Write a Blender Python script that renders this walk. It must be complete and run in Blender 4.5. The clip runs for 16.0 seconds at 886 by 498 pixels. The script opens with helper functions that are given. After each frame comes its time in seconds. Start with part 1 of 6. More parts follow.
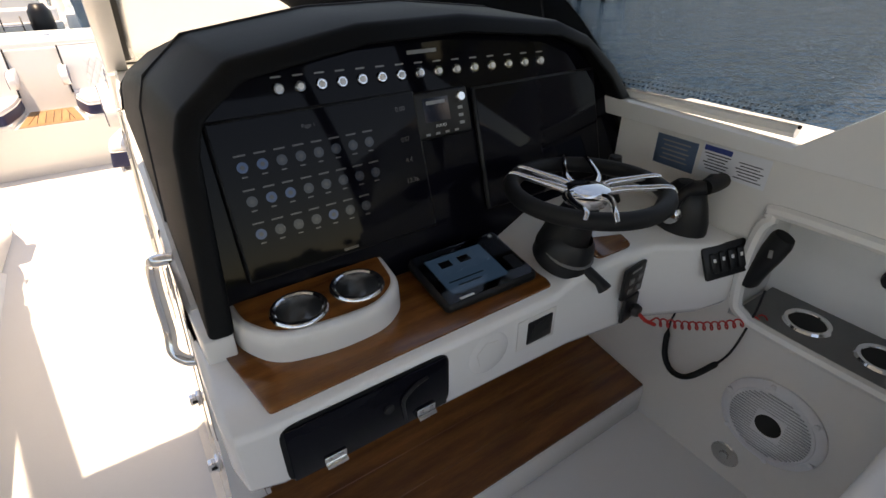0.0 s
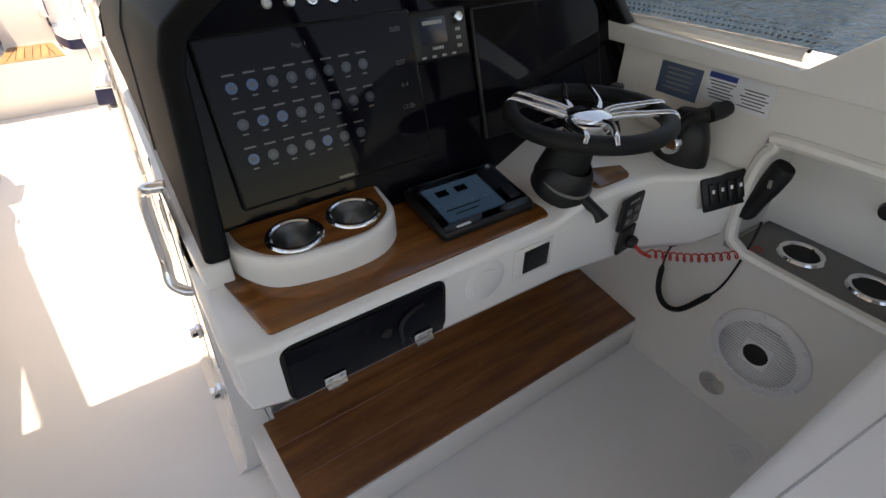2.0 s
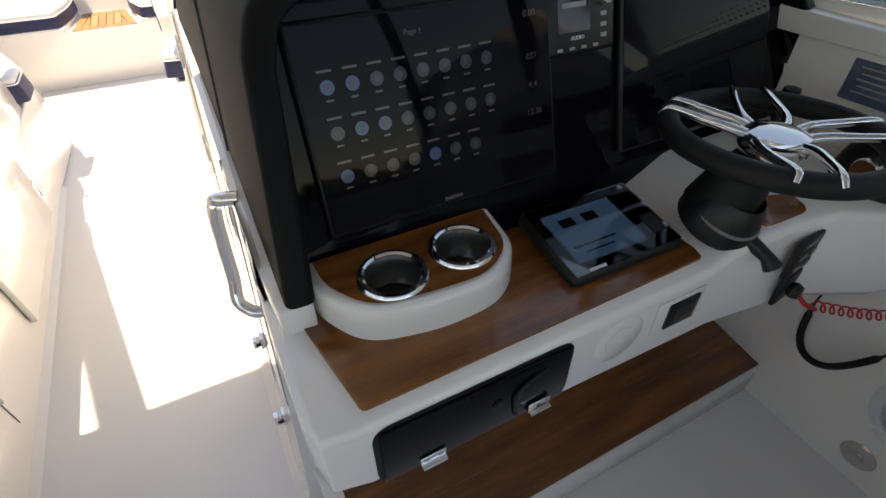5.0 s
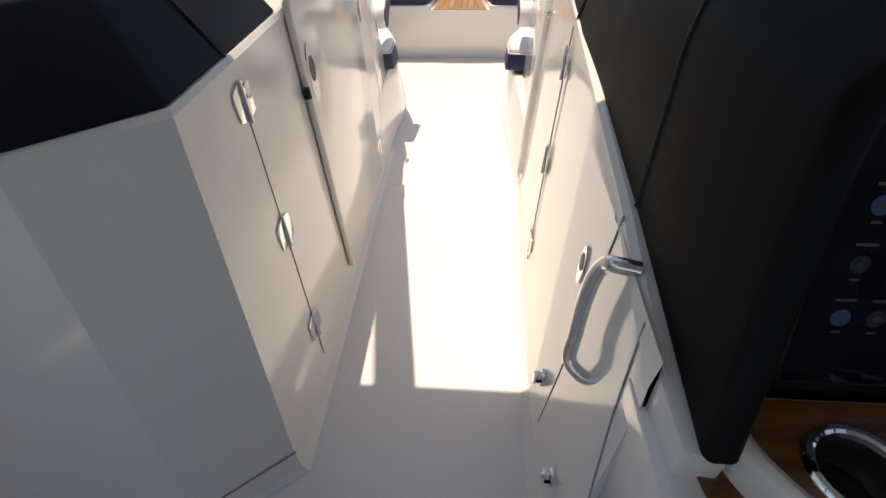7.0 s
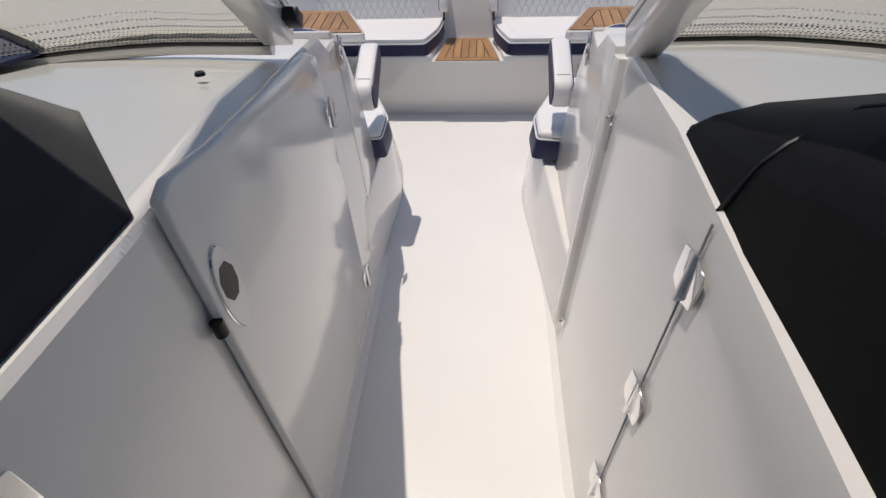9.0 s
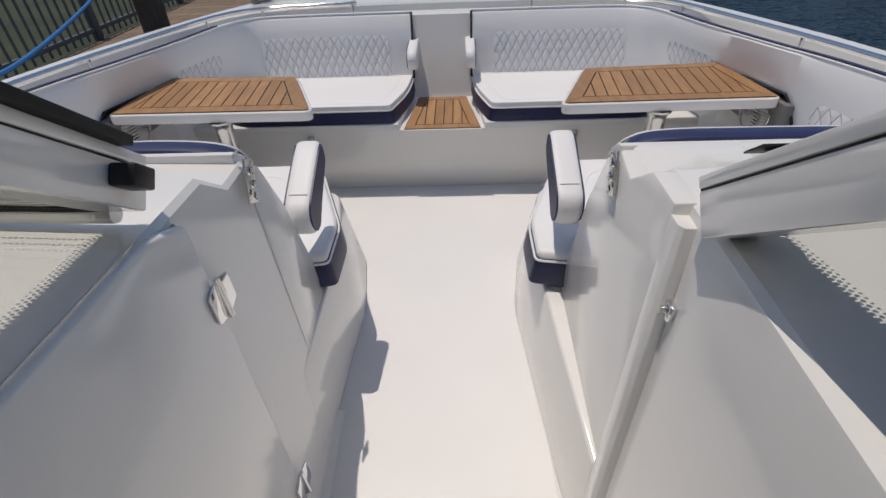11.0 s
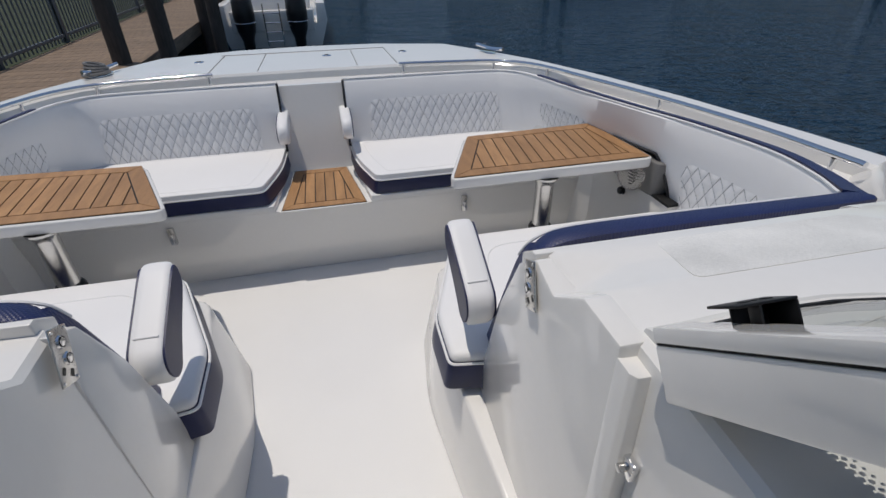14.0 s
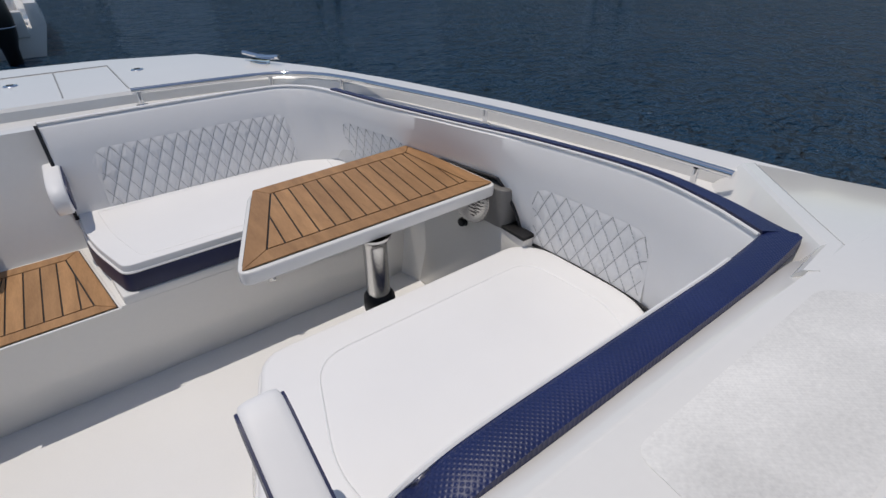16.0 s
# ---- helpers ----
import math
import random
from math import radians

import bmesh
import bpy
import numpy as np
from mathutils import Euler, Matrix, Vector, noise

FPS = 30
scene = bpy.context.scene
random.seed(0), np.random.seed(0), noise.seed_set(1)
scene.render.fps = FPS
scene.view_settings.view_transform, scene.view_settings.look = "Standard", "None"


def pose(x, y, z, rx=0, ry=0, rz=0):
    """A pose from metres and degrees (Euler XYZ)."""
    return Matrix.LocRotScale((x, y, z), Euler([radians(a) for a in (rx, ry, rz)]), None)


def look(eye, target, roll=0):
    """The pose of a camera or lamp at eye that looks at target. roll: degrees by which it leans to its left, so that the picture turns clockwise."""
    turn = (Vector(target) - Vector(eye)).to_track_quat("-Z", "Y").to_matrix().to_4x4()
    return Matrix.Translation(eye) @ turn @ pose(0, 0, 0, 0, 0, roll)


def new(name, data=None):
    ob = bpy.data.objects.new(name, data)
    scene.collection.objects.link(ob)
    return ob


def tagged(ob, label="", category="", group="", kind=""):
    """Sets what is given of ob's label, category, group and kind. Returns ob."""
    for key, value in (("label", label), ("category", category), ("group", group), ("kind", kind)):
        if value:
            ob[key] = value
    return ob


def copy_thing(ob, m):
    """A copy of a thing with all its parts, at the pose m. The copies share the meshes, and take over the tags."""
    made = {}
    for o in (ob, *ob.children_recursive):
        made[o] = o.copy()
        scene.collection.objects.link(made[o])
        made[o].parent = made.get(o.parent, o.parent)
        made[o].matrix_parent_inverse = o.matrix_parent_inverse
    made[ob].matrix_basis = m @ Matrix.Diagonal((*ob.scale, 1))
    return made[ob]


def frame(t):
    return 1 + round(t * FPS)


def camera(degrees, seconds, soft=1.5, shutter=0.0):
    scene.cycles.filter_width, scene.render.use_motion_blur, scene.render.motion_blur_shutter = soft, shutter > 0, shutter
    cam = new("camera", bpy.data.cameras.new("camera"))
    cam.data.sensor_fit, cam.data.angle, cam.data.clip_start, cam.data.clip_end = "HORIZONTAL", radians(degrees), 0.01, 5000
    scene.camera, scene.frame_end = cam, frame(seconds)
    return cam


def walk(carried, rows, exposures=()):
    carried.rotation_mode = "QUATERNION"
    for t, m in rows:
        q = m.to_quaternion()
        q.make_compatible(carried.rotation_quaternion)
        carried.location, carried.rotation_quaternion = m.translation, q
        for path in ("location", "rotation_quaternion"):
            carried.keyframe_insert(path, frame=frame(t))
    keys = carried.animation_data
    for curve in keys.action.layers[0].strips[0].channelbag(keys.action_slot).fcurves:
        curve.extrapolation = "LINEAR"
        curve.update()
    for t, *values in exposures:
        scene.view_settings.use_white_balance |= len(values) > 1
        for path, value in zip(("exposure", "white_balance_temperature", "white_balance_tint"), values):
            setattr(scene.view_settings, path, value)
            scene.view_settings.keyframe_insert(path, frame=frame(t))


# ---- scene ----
cam = camera(84.37, 16.0)
# seconds, x, y, z, and the turns about x, y and z
ROWS = [
    (0.0, 0.4063, -1.8774, 1.3528, 58.786, 0.298, -33.591),
    (0.5, 0.3839, -1.8861, 1.3254, 55.171, 0.081, -33.660),
    (1.0, 0.3822, -1.8806, 1.3326, 54.145, 0.254, -33.830),
    (1.5, 0.3922, -1.8931, 1.3380, 53.961, 0.175, -34.053),
    (2.0, 0.3949, -1.8911, 1.3118, 52.843, 0.035, -33.980),
    (2.5, 0.4113, -1.8824, 1.2975, 51.109, 0.051, -34.246),
    (3.0, 0.4137, -1.8814, 1.2943, 49.709, 0.058, -34.455),
    (5.5, 0.3922, -1.5656, 1.2628, 49.881, 0.516, -21.082),
    (6.0, 0.3164, -1.5314, 1.2429, 49.560, 0.758, -7.510),
    (6.5, 0.2656, -1.4963, 1.2777, 50.084, 1.355, 2.213),
    (7.0, 0.1668, -1.3862, 1.2995, 49.903, 1.068, 4.039),
    (7.5, 0.0509, -1.2192, 1.3200, 49.889, 1.632, 3.845),
    (8.0, 0.0639, -1.0236, 1.3016, 50.396, 1.944, 3.629),
    (8.5, 0.0976, -0.8088, 1.3471, 51.171, 1.876, 3.792),
    (9.0, 0.0801, -0.5639, 1.3262, 50.757, 1.671, 3.731),
    (9.5, 0.0264, -0.3313, 1.3361, 50.657, 1.913, 2.613),
    (10.0, 0.0583, -0.1322, 1.3281, 51.138, 2.054, 1.882),
    (12.5, 0.0977, 0.1260, 1.4089, 55.903, 1.487, -5.081),
    (13.0, 0.0595, 0.1109, 1.4301, 56.460, 1.129, -11.585),
    (13.5, 0.0435, 0.1483, 1.4151, 56.647, 0.996, -12.288),
    (14.0, 0.0958, 0.3109, 1.3788, 57.704, 0.668, -12.902),
    (14.5, 0.1944, 0.4513, 1.3444, 58.022, 0.396, -12.905),
    (15.0, 0.2201, 0.6331, 1.3499, 57.744, 0.029, -23.907),
    (15.5, 0.2209, 0.7608, 1.3508, 57.299, -0.046, -34.151),
    (16.0, 0.3150, 0.8447, 1.3379, 56.534, 0.094, -36.405),
]
# seconds, stops, kelvin, tint
EXPOSURE = [(0.0, 1.32, 9900, 19), (3.0, 1.62, 10300, 19), (5.5, 1.2, 9500, 16), (6.5, 0.64, 9000, 17), (7.5, 0.13, 8100, 15), (8.5, -0.2, 7000, 13), (9.0, -0.3, 7100, 14), (10.0, -0.33, 7100, 14), (12.5, -0.7, 6900, 12), (14.5, -0.5, 6800, 11), (16.0, -0.52, 6800, 12)]
walk(cam, [(t, pose(x, y, z, rx, ry, rz)) for t, x, y, z, rx, ry, rz in ROWS], EXPOSURE)

# ---------- daylight ----------
SUN_DIR = Vector((-0.172, 0.125, 1.0)).normalized()
world = bpy.data.worlds.new("daylight")
scene.world = world
world.use_nodes = True
sky = world.node_tree.nodes.new("ShaderNodeTexSky")
sky.sky_type = "NISHITA"
sky.sun_disc = False
sky.dust_density, sky.ozone_density = 0.4, 1.6
sky.sun_elevation = math.asin(SUN_DIR.z)
sky.sun_rotation = math.atan2(SUN_DIR.x, SUN_DIR.y)
world.node_tree.links.new(sky.outputs["Color"], world.node_tree.nodes["Background"].inputs["Color"])
world.node_tree.nodes["Background"].inputs["Strength"].default_value = 0.12
sun_data = bpy.data.lights.new("sun", "SUN")
sun_data.energy, sun_data.angle, sun_data.color = 3.2, radians(0.5), (1.0, 0.96, 0.9)
sun = new("sun", sun_data)
sun.matrix_world = look((0, 0, 20), Vector((0, 0, 20)) - SUN_DIR)

# ---------- helpers of this scene ----------
ORIGIN, SIDE = {}, {}


def thing(name, at, label, category, group="", kind="", s=1):
    """An Empty at the base of a thing; s = -1 builds the port twin of a starboard thing."""
    ob = new(name)
    ob.empty_display_size = 0.1
    ob.location = (at[0] * s, at[1], at[2])
    ORIGIN[ob], SIDE[ob] = Vector(ob.location), s
    return tagged(ob, label, category, group, kind)


def finish(me, angle=38):
    me.polygons.foreach_set("use_smooth", [True] * len(me.polygons))
    me.set_sharp_from_angle(angle=radians(angle))


def part(name, bm, material, parent=None, label="", angle=38, s=None):
    """Links a bmesh as one mesh, given in world metres of the starboard side, under a thing or a part."""
    side = s if s is not None else (SIDE[parent] if parent else 1)
    at = ORIGIN[parent] if parent else Vector((0, 0, 0))
    for v in bm.verts:
        v.co.x *= side
        v.co -= at
    bmesh.ops.recalc_face_normals(bm, faces=bm.faces[:])
    me = bpy.data.meshes.new(name)
    bm.to_mesh(me)
    bm.free()
    finish(me, angle)
    me.materials.append(material)
    ob = new(name, me)
    if parent:
        ob.parent = parent
    ORIGIN[ob], SIDE[ob] = at, side
    if label:
        ob["label"] = label
    return ob


def setting(name, bm, material, label, category, angle=38, s=1):
    return tagged(part(name, bm, material, None, label, angle, s), label, category, "", "structure")


def soften(bm, width, seg=2, angle=25):
    if width <= 0:
        return bm
    bmesh.ops.remove_doubles(bm, verts=bm.verts[:], dist=1e-5)
    bmesh.ops.recalc_face_normals(bm, faces=bm.faces[:])
    es = [e for e in bm.edges if len(e.link_faces) == 2 and e.calc_face_angle(0) > radians(angle)]
    bmesh.ops.bevel(bm, geom=es, offset=width, segments=seg, affect="EDGES", profile=0.5, clamp_overlap=True)
    return bm


def box(x0, x1, y0, y1, z0, z1, bev=0.0, seg=2):
    return prism([(x0, y0), (x1, y0), (x1, y1), (x0, y1)], z0, z1, bev, seg)


def prism(poly, z0, z1, bev=0.0, seg=2, top=None):
    """A solid between a plan at z0 and the same plan (or top) at z1; z0 and z1 may be one number or one per corner."""
    top = top or poly
    n = len(poly)
    a = z0 if hasattr(z0, "__len__") else [z0] * n
    b = z1 if hasattr(z1, "__len__") else [z1] * n
    bm = bmesh.new()
    lo = [bm.verts.new((p[0], p[1], h)) for p, h in zip(poly, a)]
    hi = [bm.verts.new((p[0], p[1], h)) for p, h in zip(top, b)]
    bm.faces.new(lo[::-1])
    bm.faces.new(hi)
    for i in range(n):
        bm.faces.new((lo[i], lo[(i + 1) % n], hi[(i + 1) % n], hi[i]))
    return soften(bm, bev, seg)


def loft(rings, closed=True, caps=True, bev=0.0, seg=2):
    bm = bmesh.new()
    vs = [[bm.verts.new(p) for p in r] for r in rings]
    n = len(rings[0])
    for a, b in zip(vs, vs[1:]):
        for i in range(n if closed else n - 1):
            j = (i + 1) % n
            bm.faces.new((a[i], a[j], b[j], b[i]))
    if caps and closed:
        bm.faces.new(vs[0][::-1])
        bm.faces.new(vs[-1])
    return soften(bm, bev, seg)


def smooth_path(pts, steps=6):
    """A Catmull-Rom line through the points."""
    p = [Vector(q) for q in pts]
    p = [2 * p[0] - p[1]] + p + [2 * p[-1] - p[-2]]
    out = []
    for a, b, c, d in zip(p, p[1:], p[2:], p[3:]):
        for k in range(steps):
            t = k / steps
            out.append(0.5 * (2 * b + (c - a) * t + (2 * a - 5 * b + 4 * c - d) * t * t + (3 * b - a - 3 * c + d) * t ** 3))
    return out + [p[-2]]


def tube(pts, r, n=10, caps=True):
    p = [Vector(q) for q in pts]
    rings, up = [], None
    for i, q in enumerate(p):
        d = (p[min(i + 1, len(p) - 1)] - p[max(i - 1, 0)]).normalized()
        if up is None:
            up = d.orthogonal().normalized()
        up = (up - d * up.dot(d)).normalized()
        w = d.cross(up)
        k = r[i] if hasattr(r, "__len__") else r
        rings.append([q + k * (math.cos(math.tau * j / n) * up + math.sin(math.tau * j / n) * w) for j in range(n)])
    return loft(rings, True, caps)


def lathe(profile, centre, axis=(0, 0, 1), n=24):
    """Turns (radius, height) pairs about an axis through centre."""
    ax = Vector(axis).normalized()
    u = ax.orthogonal().normalized()
    w = ax.cross(u)
    c = Vector(centre)
    bm = bmesh.new()
    rings = []
    for r, h in profile:
        if r < 1e-6:
            rings.append([bm.verts.new(c + ax * h)])
        else:
            rings.append([bm.verts.new(c + ax * h + r * (math.cos(math.tau * j / n) * u + math.sin(math.tau * j / n) * w)) for j in range(n)])
    for a, b in zip(rings, rings[1:]):
        for j in range(n):
            k = (j + 1) % n
            f = [a[j % len(a)], a[k % len(a)], b[k % len(b)], b[j % len(b)]]
            f = [v for i, v in enumerate(f) if v not in f[:i]]
            if len(f) > 2:
                bm.faces.new(f)
    return bm


def torus(centre, axis, R, r, n=40, m=12):
    ax = Vector(axis).normalized()
    u = ax.orthogonal().normalized()
    w = ax.cross(u)
    c = Vector(centre)
    bm = bmesh.new()
    vs = []
    for j in range(n):
        d = math.cos(math.tau * j / n) * u + math.sin(math.tau * j / n) * w
        vs.append([bm.verts.new(c + d * (R + r * math.cos(math.tau * k / m)) + ax * r * math.sin(math.tau * k / m)) for k in range(m)])
    for j in range(n):
        for k in range(m):
            bm.faces.new((vs[j][k], vs[(j + 1) % n][k], vs[(j + 1) % n][(k + 1) % m], vs[j][(k + 1) % m]))
    return bm


def grid(nu, nv, f):
    """An open sheet f(u, v) with u and v from 0 to 1."""
    bm = bmesh.new()
    vs = [[bm.verts.new(f(i / nu, j / nv)) for j in range(nv + 1)] for i in range(nu + 1)]
    for i in range(nu):
        for j in range(nv):
            bm.faces.new((vs[i][j], vs[i + 1][j], vs[i + 1][j + 1], vs[i][j + 1]))
    return bm


def join(*bms):
    out = bmesh.new()
    for b in bms:
        me = bpy.data.meshes.new("piece")
        b.to_mesh(me)
        b.free()
        out.from_mesh(me)
        bpy.data.meshes.remove(me)
    return out


def moved(bm, m):
    bm.transform(m)
    return bm


def plate(origin, right, up, w, h, depth, bev=0.0, seg=2, cx=0.0, cy=0.0):
    """A block w by h on a slanted face: origin on the face, right and up along it, its thickness outwards."""
    r, u = Vector(right).normalized(), Vector(up).normalized()
    m = Matrix((r, u, r.cross(u))).transposed().to_4x4()
    m.translation = Vector(origin)
    return moved(box(cx - w / 2, cx + w / 2, cy - h / 2, cy + h / 2, 0, depth, bev, seg), m)


def round_poly(poly, r, k=4):
    """A plan with its corners rounded; r: one radius or one per corner."""
    out, n = [], len(poly)
    for i in range(n):
        p, a, b = Vector(poly[i]), Vector(poly[i - 1]), Vector(poly[(i + 1) % n])
        rr = r[i] if hasattr(r, "__len__") else r
        da, db = (a - p), (b - p)
        t = min(rr, da.length * 0.45, db.length * 0.45)
        if t < 1e-4:
            out.append(tuple(p))
            continue
        s, e = p + da.normalized() * t, p + db.normalized() * t
        for j in range(k + 1):
            q = j / k
            out.append(tuple((1 - q) ** 2 * s + 2 * q * (1 - q) * p + q * q * e))
    return out


def words(name, text, at, right, up, size, material, parent, depth=0.0004):
    """Raised lettering on a face."""
    cu = bpy.data.curves.new(name, "FONT")
    cu.body, cu.size, cu.align_x, cu.align_y, cu.extrude = text, size, "CENTER", "CENTER", depth
    r, u = Vector(right).normalized(), Vector(up).normalized()
    m = Matrix((r, u, r.cross(u))).transposed().to_4x4()
    m.translation = Vector(at)
    tmp = bpy.data.objects.new(name, cu)
    scene.collection.objects.link(tmp)
    me = bpy.data.meshes.new_from_object(tmp.evaluated_get(bpy.context.evaluated_depsgraph_get()))
    bpy.data.objects.remove(tmp)
    bpy.data.curves.remove(cu)
    me.transform(m)
    me.transform(Matrix.Translation(-ORIGIN[parent]))
    me.materials.clear()
    me.materials.append(material)
    ob = new(name, me)
    ob.parent = parent
    ORIGIN[ob], SIDE[ob] = ORIGIN[parent], 1
    return ob



# ---------- materials ----------
def surface(name, colour, rough=0.5, metal=0.0, var=0.08, scale=6.0, fine=120.0, bump=0.05, coat=0.0, rough_var=0.08, tint=None, stretch=(1, 1, 1), dist=0.002, spec=0.5):
    """A principled material with two scales of colour variation, uneven gloss and fine relief."""
    m = bpy.data.materials.new(name)
    m.use_nodes = True
    nt = m.node_tree
    b = nt.nodes["Principled BSDF"]
    co = nt.nodes.new("ShaderNodeTexCoord")
    mp = nt.nodes.new("ShaderNodeMapping")
    mp.inputs["Scale"].default_value = stretch
    nt.links.new(co.outputs["Object"], mp.inputs["Vector"])
    big, small = nt.nodes.new("ShaderNodeTexNoise"), nt.nodes.new("ShaderNodeTexNoise")
    big.inputs["Scale"].default_value, big.inputs["Detail"].default_value = scale, 5
    small.inputs["Scale"].default_value, small.inputs["Detail"].default_value = fine, 3
    for n in (big, small):
        nt.links.new(mp.outputs["Vector"], n.inputs["Vector"])
    add = nt.nodes.new("ShaderNodeMath")
    add.operation = "MULTIPLY_ADD"
    add.inputs[1].default_value = 0.35
    nt.links.new(small.outputs["Fac"], add.inputs[0])
    nt.links.new(big.outputs["Fac"], add.inputs[2])
    ramp = nt.nodes.new("ShaderNodeValToRGB")
    c = Vector(colour)
    lo, hi = c * (1 - var), c * (1 + var * 0.6)
    if tint:
        lo = Vector(tint)
    ramp.color_ramp.elements[0].position, ramp.color_ramp.elements[1].position = 0.4, 0.9
    ramp.color_ramp.elements[0].color = (*lo, 1)
    ramp.color_ramp.elements[1].color = (*[min(1, v) for v in hi], 1)
    nt.links.new(add.outputs[0], ramp.inputs["Fac"])
    nt.links.new(ramp.outputs["Color"], b.inputs["Base Color"])
    mr = nt.nodes.new("ShaderNodeMapRange")
    mr.inputs["To Min"].default_value, mr.inputs["To Max"].default_value = max(0.02, rough - rough_var), min(1, rough + rough_var)
    nt.links.new(big.outputs["Fac"], mr.inputs["Value"])
    nt.links.new(mr.outputs["Result"], b.inputs["Roughness"])
    b.inputs["Metallic"].default_value = metal
    b.inputs["Specular IOR Level"].default_value = spec
    b.inputs["Coat Weight"].default_value = coat
    b.inputs["Coat Roughness"].default_value = 0.08
    if bump:
        bp = nt.nodes.new("ShaderNodeBump")
        bp.inputs["Strength"].default_value, bp.inputs["Distance"].default_value = bump, dist
        nt.links.new(small.outputs["Fac"], bp.inputs["Height"])
        nt.links.new(bp.outputs["Normal"], b.inputs["Normal"])
    return m


def wood(name, light, dark, rough, coat=0.0, along=(1.0, 14.0, 14.0), scale=3.0):
    """Wood with grain streaks along one axis, and a shade of its own for each piece."""
    m = surface(name, light, rough, 0, 0.2, scale, 40.0, 0.12, coat, 0.06, dark, along, 0.001)
    nt = m.node_tree
    b = nt.nodes["Principled BSDF"]
    src = b.inputs["Base Color"].links[0].from_socket
    info, hsv, mr = nt.nodes.new("ShaderNodeObjectInfo"), nt.nodes.new("ShaderNodeHueSaturation"), nt.nodes.new("ShaderNodeMapRange")
    mr.inputs["To Min"].default_value, mr.inputs["To Max"].default_value = 0.86, 1.12
    nt.links.new(info.outputs["Random"], mr.inputs["Value"])
    nt.links.new(mr.outputs["Result"], hsv.inputs["Value"])
    nt.links.new(src, hsv.inputs["Color"])
    nt.links.new(hsv.outputs["Color"], b.inputs["Base Color"])
    return m


def weave(name, colour, rough, cell, strength=0.5):
    """Woven vinyl: small crossed ribs as relief."""
    m = surface(name, colour, rough, 0, 0.25, 5.0, 200.0, 0, 0)
    nt = m.node_tree
    b = nt.nodes["Principled BSDF"]
    co = nt.nodes.new("ShaderNodeTexCoord")
    heights = []
    for turn in (45, -45):
        mp, wv = nt.nodes.new("ShaderNodeMapping"), nt.nodes.new("ShaderNodeTexWave")
        mp.inputs["Rotation"].default_value = (0, 0, radians(turn))
        wv.inputs["Scale"].default_value = 1 / cell / 3.2
        nt.links.new(co.outputs["Object"], mp.inputs["Vector"])
        nt.links.new(mp.outputs["Vector"], wv.inputs["Vector"])
        heights.append(wv.outputs["Fac"])
    mul = nt.nodes.new("ShaderNodeMath")
    mul.operation = "MULTIPLY"
    nt.links.new(heights[0], mul.inputs[0])
    nt.links.new(heights[1], mul.inputs[1])
    bp = nt.nodes.new("ShaderNodeBump")
    bp.inputs["Strength"].default_value, bp.inputs["Distance"].default_value = strength, 0.002
    nt.links.new(mul.outputs[0], bp.inputs["Height"])
    nt.links.new(bp.outputs["Normal"], b.inputs["Normal"])
    return m


def glowing(name, colour, strength):
    m = bpy.data.materials.new(name)
    m.use_nodes = True
    b = m.node_tree.nodes["Principled BSDF"]
    b.inputs["Base Color"].default_value = (0.01, 0.01, 0.012, 1)
    b.inputs["Emission Color"].default_value = (*colour, 1)
    b.inputs["Emission Strength"].default_value = strength
    b.inputs["Roughness"].default_value = 0.1
    return m


def glass(name, tint):
    """Thin tinted glass: clear straight through, mirror-like at the surface."""
    m = bpy.data.materials.new(name)
    m.use_nodes = True
    nt = m.node_tree
    nt.nodes.remove(nt.nodes["Principled BSDF"])
    clear, shine, mix, fr = nt.nodes.new("ShaderNodeBsdfTransparent"), nt.nodes.new("ShaderNodeBsdfGlossy"), nt.nodes.new("ShaderNodeMixShader"), nt.nodes.new("ShaderNodeFresnel")
    clear.inputs["Color"].default_value = (*tint, 1)
    shine.inputs["Roughness"].default_value = 0.02
    fr.inputs["IOR"].default_value = 1.45
    nt.links.new(fr.outputs["Fac"], mix.inputs["Fac"])
    nt.links.new(clear.outputs[0], mix.inputs[1])
    nt.links.new(shine.outputs[0], mix.inputs[2])
    nt.links.new(mix.outputs[0], nt.nodes["Material Output"].inputs["Surface"])
    return m


